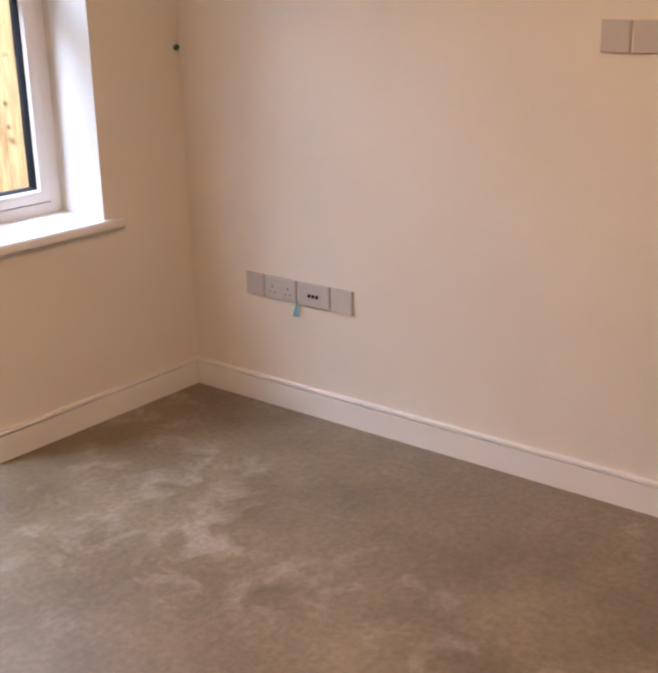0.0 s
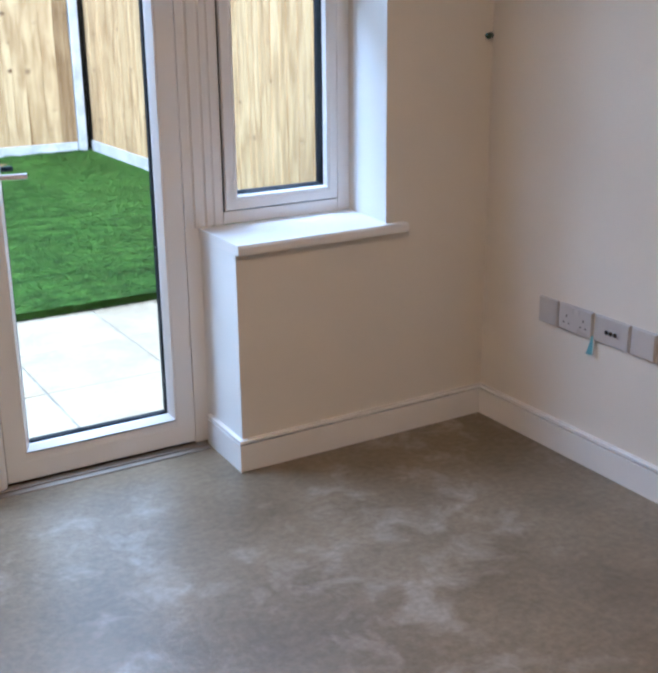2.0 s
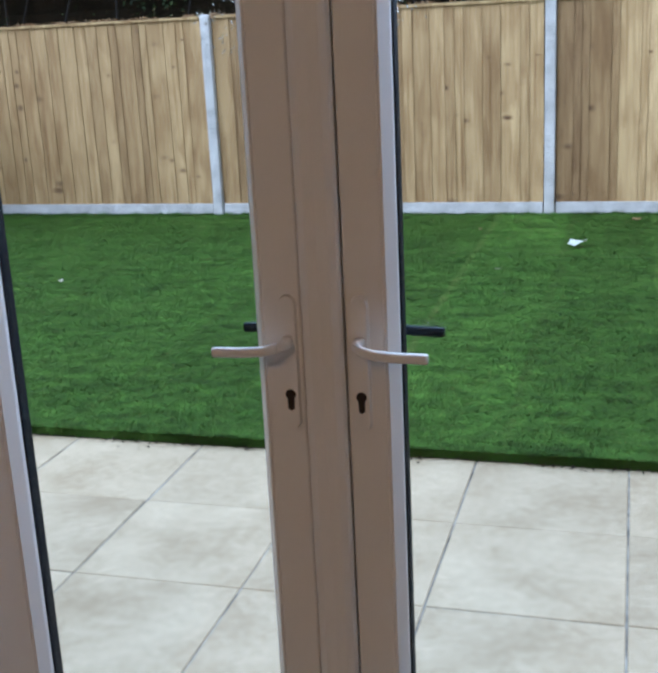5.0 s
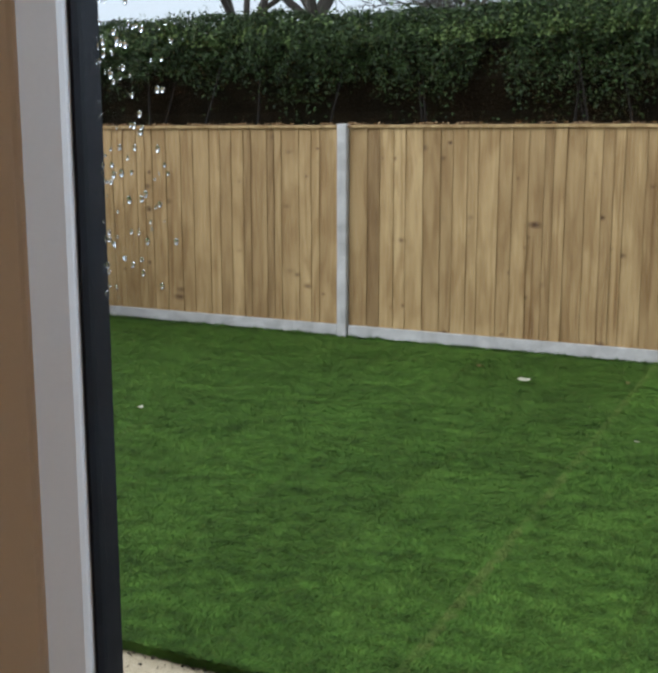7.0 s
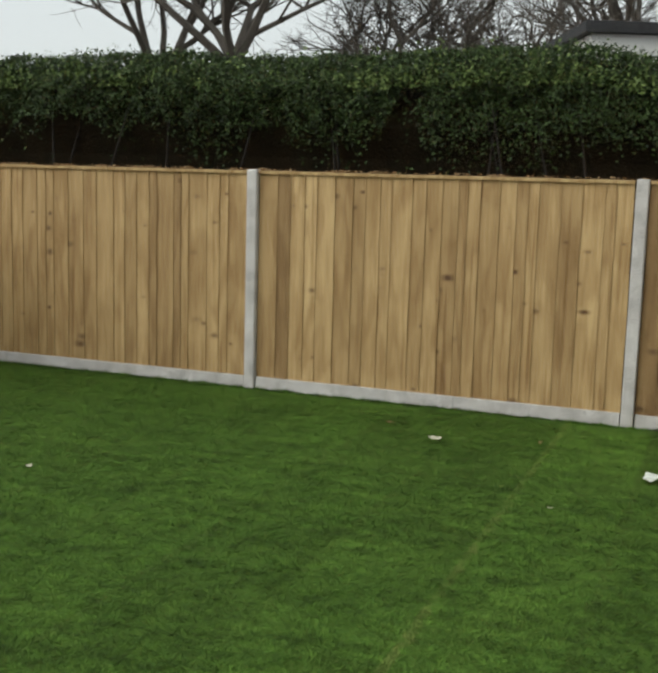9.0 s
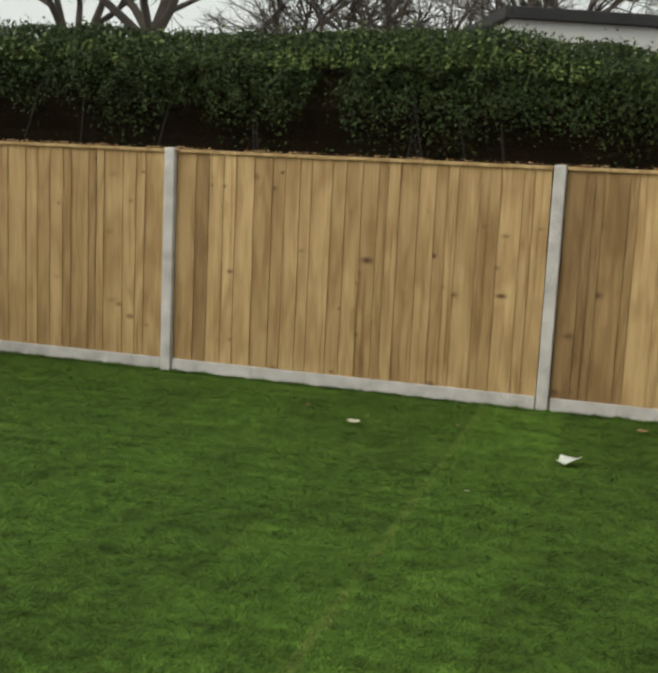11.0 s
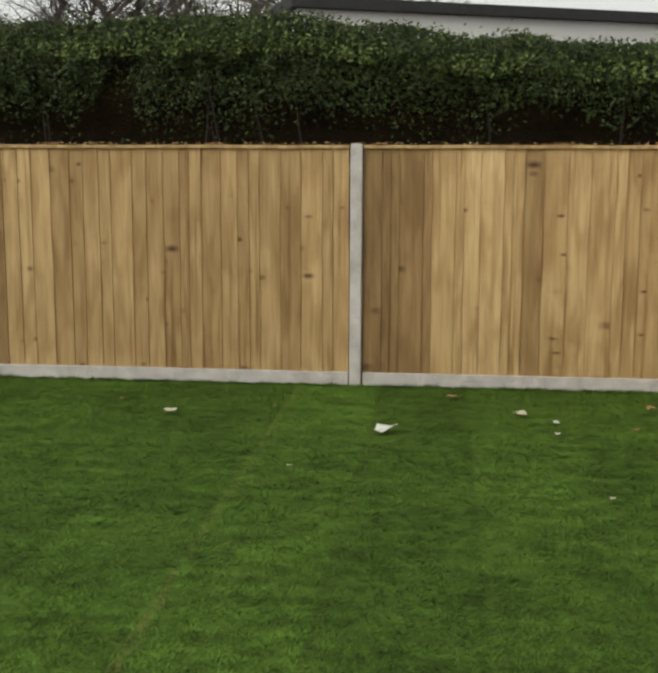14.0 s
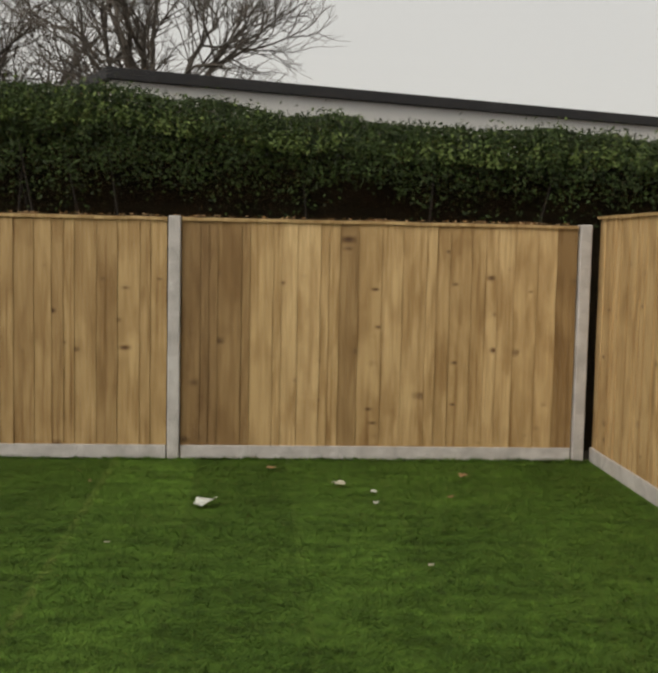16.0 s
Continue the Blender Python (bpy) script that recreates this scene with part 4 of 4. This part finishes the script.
c = part("inner_twigs", core, HEDGE_CORE, hedge, "core of bare brown twigs, coloured near-black for inner shade")
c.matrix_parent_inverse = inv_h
rng = np.random.default_rng(11)
n = 210000
hx = rng.uniform(HX0, HX1, n)
tops = np.array([hedge_top(v) for v in hx])
u = rng.random(n)
on_top = rng.random(n) < 0.28
hz = 1.62 + (tops - 1.62) * u ** 0.72
bulge = np.array([noise.noise((a * 1.5, b * 1.9, 2)) for a, b in zip(hx, hz)])
tuft = np.array([noise.noise((a * 6.5, b * 7.5, 12)) for a, b in zip(hx, hz)])
hy = HY0 + 0.10 * (1 - np.clip((hz - 1.6) / 0.5, 0, 1)) + 0.13 * rng.random(n) - 0.13 * bulge - 0.10 * tuft
hy = hy + 0.26 * np.clip((hz - tops + 0.34) / 0.34, 0, 1) ** 2
hy = np.where(on_top, rng.uniform(HY0 + 0.04, HY1, n), hy)
hz = np.where(on_top, tops - 0.16 + 0.20 * rng.random(n) ** 1.3 - 0.16 * np.clip(1 - (hy - HY0) / 0.30, 0, 1) ** 2, hz)
holes = np.array([noise.noise((a * 1.1 + 9, b * 1.6, 5)) for a, b in zip(hx, hz)])
# a cleft between two plants, and a thin bare stretch
cleft = (np.abs(hx + 3.82 - 0.25 * (hz - 1.9)) < 0.09 + 0.42 * np.clip(2.15 - hz, 0, 1)) & (hz < 2.32) & (rng.random(n) < 0.9)
bare = (hx > -7.9) & (hx < -5.9) & (hz < 1.98 + 0.12 * np.sin(hx * 5.0)) & (rng.random(n) < 0.8)
keep = on_top | (~cleft & ~bare) & ((holes > -0.62 + 0.42 * np.clip((2.25 - hz) / 0.35, 0, 1) + rng.normal(0, 0.09, n)) & (rng.random(n) < 0.10 + 1.7 * np.clip(hz - 1.80, 0, 1)))
pts = np.stack([hx, hy, hz], 1)[keep]
nrm = np.where(on_top[:, None], (0, -0.3, 1.0), (0, -1.0, 0.45))[keep]
lf = leaf_cloud("foliage", pts, nrm, 0.0165, HEDGE_LEAF, 5)
lf.parent, lf["kind"] = hedge, "stuff"
lf.matrix_parent_inverse = inv_h
rs = random.Random(8)
for i in range(26):
    x = rs.uniform(HX0, HX1)
    y = HY0 + rs.uniform(0.06, 0.2)
    pl = [(x, y + 0.1, -0.19), (x + rs.uniform(-0.1, 0.1), y, 1.5), (x + rs.uniform(-0.2, 0.2), y + rs.uniform(-0.05, 0.05), 2.15)]
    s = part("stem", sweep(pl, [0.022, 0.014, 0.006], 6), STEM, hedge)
    s.matrix_parent_inverse = inv_h
# bright new shoots that stand above the clipped top
m = 5600
sx = rng.uniform(HX0, HX1, m)
sp = []
for x in sx:
    y0, hh = HY0 + 0.02 + 1.1 * rng.random() ** 2.2, rng.uniform(0.02, 0.15) + 0.13 * (rng.random() < 0.14)
    for k in range(5):
        sp.append((x + rng.normal(0, 0.012), y0 + rng.normal(0, 0.012), hedge_top(x) - 0.17 - 0.16 * max(0.0, 1 - (y0 - HY0) / 0.30) ** 2 + hh * k / 4))
sh = leaf_cloud("shoots", np.array(sp), np.tile((0.0, -0.6, 0.8), (len(sp), 1)), 0.020, FRESH, 6)
sh.parent, sh["kind"] = hedge, "stuff"
sh.matrix_parent_inverse = inv_h


# ---- soil spilt along the lawn's edge ----
rng = np.random.default_rng(23)
cn = 1100
cx = rng.uniform(-6.0, 1.15, cn)
heap = np.array([max(0.15, 0.6 + 1.3 * noise.noise((v * 2.1, 8, 0))) for v in cx])
cy = EDGE - 0.002 - np.abs(rng.normal(0, 0.022, cn)) * heap * 1.6
crumbs = leaf_cloud("soil_crumbs", np.stack([cx, cy, np.full(cn, PZ + 0.004)], 1), np.tile((0.0, 0.0, 1.6), (cn, 1)), 0.008, SOIL, 9)
tagged(crumbs, label="dark soil crumbs spilt from the turf onto the paving", category="soil", kind="stuff")


# ---- bare trees, outbuilding ----
def bare_tree(x, y, height, spread, seed, levels=5, fork=0.28):
    r = random.Random(seed)
    t = thing("tree", (x, y, -0.196), label="leafless winter tree with a wide crown of fine twigs", category="tree", group="bare trees")
    trunk_top = height * fork
    part("trunk", sweep([(0, 0, 0), (0.05, 0.02, trunk_top * 0.5), (0.02, -0.04, trunk_top)], [height * 0.026, height * 0.021, height * 0.017], 10), BARK, t, "", True)

    def grow(bm, p, d, length, rad, depth):
        pts, q = [p], p
        for k in range(3):
            d = (d + Vector((r.gauss(0, 0.16), r.gauss(0, 0.16), r.gauss(0.03, 0.12)))).normalized()
            q = q + d * length / 3
            pts.append(q)
        sweep(pts, [rad, rad * 0.86, rad * 0.74, rad * 0.62], 5 if depth < 3 else 3, bm)
        if depth >= levels:
            return
        for k in range(3 if depth < 2 else 4):
            nd = (d + Vector((r.gauss(0, 0.62 * spread), r.gauss(0, 0.62 * spread), r.gauss(0.10, 0.36)))).normalized()
            grow(bm, pts[1 + r.randrange(3)] if k else q, nd, length * r.uniform(0.60, 0.80), rad * 0.58, depth + 1)

    for k in range(5):
        bm = bmesh.new()
        a = k * 1.257 + r.uniform(-0.3, 0.3)
        grow(bm, Vector((0.02, -0.04, trunk_top * r.uniform(0.86, 0.99))), Vector((math.cos(a) * 0.7 * spread, math.sin(a) * 0.7 * spread, 0.9)).normalized(), height * 0.22, height * 0.0095, 1)
        part("limb", bm, BARK, t)
    return t


bare_tree(-3.6, 25.0, 11.5, 0.72, 3, 6, 0.34)
bare_tree(-9.6, 26.0, 11.0, 1.1, 7, 6)
bare_tree(-13.4, 24.5, 13.0, 1.1, 12, 6, 0.36)
bare_tree(-16.0, 25.5, 12.0, 1.0, 31, 5, 0.37)
bare_tree(-7.6, 30.0, 11.0, 1.0, 21, 4)

shed = thing("outbuilding", (1.5, 16.6, -0.196), label="long low white outbuilding with dark flat roof beyond the hedge", category="outbuilding")
sb = box(-5.5, 7.0, -1.5, 1.5, 0.0, 3.58)
part("wall", sb, RENDER, shed)
part("roof", box(-5.6, 7.15, -1.60, 1.65, 3.58, 3.72, 0.01), ROOF, shed, "dark flat roof edge")
for k in range(4):
    w = part("window", box(-3.6 + 2.8 * k, -2.5 + 2.8 * k, -1.52, -1.40, 1.2, 2.3), GASKET, shed)
shed.rotation_euler = (0, 0, radians(22.0))


# ---- litter on the lawn ----
def scrap(name, x, y, size, material, label, seed, turn):
    r = random.Random(seed)
    bm = bmesh.new()
    rim = []
    for i in range(9):
        a = 2 * math.pi * i / 9
        q = size * (0.75 + 0.4 * r.random())
        rim.append(bm.verts.new((q * math.cos(a), q * 0.6 * math.sin(a), size * r.uniform(0.05, 0.55))))
    mid = bm.verts.new((0, 0, size * 0.15))
    for i in range(9):
        bm.faces.new((mid, rim[i], rim[(i + 1) % 9]))
    ob = link_mesh(name, bm, material)
    mod = ob.modifiers.new("thickness", "SOLIDIFY")
    mod.thickness = 0.002
    ob.location, ob.rotation_euler = (x, y, LZ + 0.020), (0, 0, turn)
    return tagged(ob, label=label, category="litter" if name == "litter" else "leaf", group="scraps on the lawn")


scrap("litter", -1.530, 6.01, 0.088, LITTER, "crumpled pale scrap lying on the lawn", 1, 0.4)
for i, (x, y, s, mt) in enumerate(((-2.941, 6.36, 0.045, PALE_LEAF), (-0.50, 6.34, 0.032, LITTER), (-0.708, 6.545, 0.045, PALE_LEAF), (-0.04, 6.21, 0.03, DRY_LEAF), (0.15, 6.78, 0.045, DRY_LEAF), (-1.14, 7.0, 0.04, DRY_LEAF), (-0.39, 4.81, 0.022, PALE_LEAF), (1.06, 5.05, 0.05, PALE_LEAF), (-0.52, 6.05, 0.025, LITTER), (-4.85, 4.67, 0.028, PALE_LEAF), (-3.35, 6.7, 0.025, DRY_LEAF), (-2.3, 6.6, 0.022, DRY_LEAF), (-2.0, 5.2, 0.016, PALE_LEAF))):
    lab = {"pale_litter": "small pale scrap lying on the lawn", "dry_leaf": "fallen dry brown leaf on the lawn", "pale_leaf": "fallen pale yellowish leaf on the lawn"}[mt.name]
    scrap("litter" if mt is LITTER else "leaf", x, y, s, mt, lab, 20 + i, i * 1.3)


# ---- raindrops on the outer panes ----
def drops(name, spots, seed):
    r = random.Random(seed)
    bm = bmesh.new()
    for x, z in spots:
        q = r.uniform(0.0007, 0.0021)
        m4 = Matrix.Translation((x, 0.0182, z)) @ Matrix.Diagonal((q, q * 0.5, q * r.uniform(1.0, 1.7), 1))
        bmesh.ops.create_icosphere(bm, subdivisions=1, radius=1.0, matrix=m4)
    ob = link_mesh(name, bm, DROP, None, "", True)
    ob.visible_shadow = False
    return tagged(ob, label="small raindrops clinging to the outer glass", category="raindrops", kind="stuff")


r = random.Random(31)
spots = [(-1.522 + 0.055 * r.random() ** 1.6, r.uniform(1.44, 1.64)) for _ in range(130)]
spots += [(-1.775 - 0.07 * r.random() ** 1.5, r.uniform(1.40, 1.62)) for _ in range(90)]
drops("raindrops", spots, 2)


# ---- fences ----
def board_mesh(name, w, h, seed):
    """A feather-edge board, thin at one side, with slightly uneven edges."""
    r = random.Random(seed)
    rows, faces, v = 7, [], []
    for k in range(rows):
        z = h * k / (rows - 1)
        a, b, bow = r.uniform(-0.002, 0.002), r.uniform(-0.0025, 0.0025), r.uniform(-0.0015, 0.0015)
        v += [(-w / 2 + a, 0.012 + bow, z), (-w / 2 + a, 0.0065 + bow, z), (w / 2 + b, -0.0020 + bow, z), (w / 2 + b, 0.012 + bow, z)]
    for k in range(rows - 1):
        for i in range(4):
            j = (i + 1) % 4
            faces.append((4 * k + i, 4 * k + j, 4 * k + 4 + j, 4 * k + 4 + i))
    faces += [(3, 2, 1, 0), (4 * rows - 4, 4 * rows - 3, 4 * rows - 2, 4 * rows - 1)]
    me = bpy.data.meshes.new(name)
    me.from_pydata(v, [], faces)
    me.materials.append(TIMBER)
    me.update()
    return me


BOARD_W, COVER = 0.136, 0.1175


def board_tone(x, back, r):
    """How pale a board is, 0 to 1; a few runs of darker and paler stock stand in the back fence. The side fences'
    brighter light is put into their tone.
    """
    # 0.95 for the side fences paints in brighter light; same timber as the back
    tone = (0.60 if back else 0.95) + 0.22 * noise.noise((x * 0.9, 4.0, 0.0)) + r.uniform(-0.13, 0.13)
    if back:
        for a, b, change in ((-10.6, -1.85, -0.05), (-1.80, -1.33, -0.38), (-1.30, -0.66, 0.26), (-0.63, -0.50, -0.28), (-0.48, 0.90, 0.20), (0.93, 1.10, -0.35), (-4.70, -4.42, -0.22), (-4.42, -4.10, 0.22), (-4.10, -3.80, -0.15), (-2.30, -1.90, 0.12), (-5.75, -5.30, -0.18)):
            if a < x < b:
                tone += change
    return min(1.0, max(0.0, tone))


def fence(name, m, posts, top, label, post_top=0.012, first_post=True):
    """A fence along local x, its face towards -y; posts: x of each post."""
    f = thing(name, (0, 0, 0), label=label, category="fence")
    f.matrix_world = m
    r = random.Random(len(name) * 7 + int(posts[0] * 10))
    shapes = [board_mesh("board", BOARD_W, top - 0.022, s) for s in range(6)]
    for px in posts if first_post else posts[1:]:
        bm = box(px - 0.043, px + 0.043, -0.035, 0.062, -0.19, top + post_top, 0.010, 2)
        for v in bm.verts:
            v.co.x += 0.0025 * noise.noise(v.co * 3 + Vector((px, 0, 0)))
        part("post", bm, CONCRETE, f, "grey concrete fence post")
    for a, b in zip(posts, posts[1:]):
        part("gravel_board", box(a + 0.052, b - 0.052, -0.012, 0.030, -0.19, 0.0, 0.004), CONCRETE, f, "grey concrete gravel board")
        cap = bmesh.new()
        K = 24
        prev = None
        for i in range(K + 1):
            x = a + 0.052 + (b - a - 0.104) * i / K
            dz = 0.004 * noise.noise((x * 5, 2, px)) + 0.003 * noise.noise((x * 17, 1, px))
            row = [cap.verts.new(q) for q in ((x, -0.020, top - 0.020 + dz), (x, -0.022, top + dz), (x, 0.050, top + 0.004 + dz), (x, 0.050, top - 0.020 + dz))]
            if prev:
                for k in range(4):
                    cap.faces.new((prev[k], prev[(k + 1) % 4], row[(k + 1) % 4], row[k]))
            else:
                cap.faces.new(row)
            prev = row
        cap.faces.new(prev)
        bmesh.ops.recalc_face_normals(cap, faces=cap.faces)
        part("capping_rail", cap, TIMBER, f).color = (0.8, 0.8, 0.8, 1)
        for z in (0.28, 0.85, 1.42):
            part("rail", box(a + 0.052, b - 0.052, 0.0135, 0.050, z, z + 0.075, 0.003, 1), TIMBER, f).color = (0.5, 0.5, 0.5, 1)
        k = int((b - a - 0.104) / COVER)
        cuts = [r.uniform(0.55, 1.65) for _ in range(k)]
        unit = (b - a - 0.104 - 0.015) / sum(cuts)
        x = a + 0.052
        for w in cuts:
            ob = new("board", shapes[r.randrange(6)])
            ob.parent = f
            ob.scale = ((w * unit + 0.017) / BOARD_W, 1, 1)
            ob.location = (x + (w * unit + 0.015) / 2, r.uniform(-0.0012, 0.0012), 0.001)
            ob.rotation_euler = (0, 0, r.uniform(-0.003, 0.003))
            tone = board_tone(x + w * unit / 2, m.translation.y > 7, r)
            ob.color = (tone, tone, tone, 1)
            x += w * unit
    return f


fence("fence", pose(0, 7.425, 0), [-10.66, -7.715, -4.770, -1.835, 1.118], 1.625, "close-board timber fence with grey concrete posts behind the lawn")
fence("fence", pose(1.238, 0, 0.0, 0, 0, -90), [-7.52, -5.85, -2.85, 0.13], 1.70, "close-board timber fence with concrete posts beside the lawn", 0.012, False)
fence("fence", pose(-8.15, 0, 0.0, 0, 0, 90), [0.2, 3.0, 5.8, 8.6], 1.625, "close-board timber fence with concrete posts beside the lawn")

# ---- leaf litter caught on the fence capping ----
rng = np.random.default_rng(41)
cn = 900
cx = np.concatenate([rng.uniform(-10.5, 1.0, cn // 2)] + [rng.normal(c0, 0.05, cn // 40) for c0 in rng.uniform(-8.0, 1.0, 20)])
caught = leaf_cloud("fallen_leaves", np.stack([cx, 7.425 + rng.uniform(-0.018, 0.045, len(cx)), np.full(len(cx), 1.632) + rng.random(len(cx)) * 0.012], 1), np.tile((0.0, 0.0, 1.0), (len(cx), 1)), 0.013, DRY_LEAF, 17)
tagged(caught, label="dry leaf litter caught along the fence top", category="leaves", kind="stuff")

# ---- paving slabs ----
slab_mesh = []
for s in range(4):
    bm = box(-0.2752, 0.2752, -0.2700, 0.2700, -0.036, 0.0, 0.003, 1)
    me = bpy.data.meshes.new("slab")
    bm.to_mesh(me)
    bm.free()
    me.materials.append(SLAB)
    slab_mesh.append(me)
r = random.Random(5)
for i in range(-7, 7):
    for j in range(4):
        x, y = -1.997 + 0.557 * i, EDGE - 0.272 - 0.545 * j
        if not -6.2 < x < 1.0:
            continue
        ob = new("slab", slab_mesh[r.randrange(4)])
        ob.parent = patio
        ob.location = (x, y, PZ + r.uniform(-0.0015, 0.0015))
        ob.rotation_euler = (r.uniform(-0.002, 0.002), r.uniform(-0.002, 0.002), r.choice((0, math.pi)) + r.uniform(-0.004, 0.004))
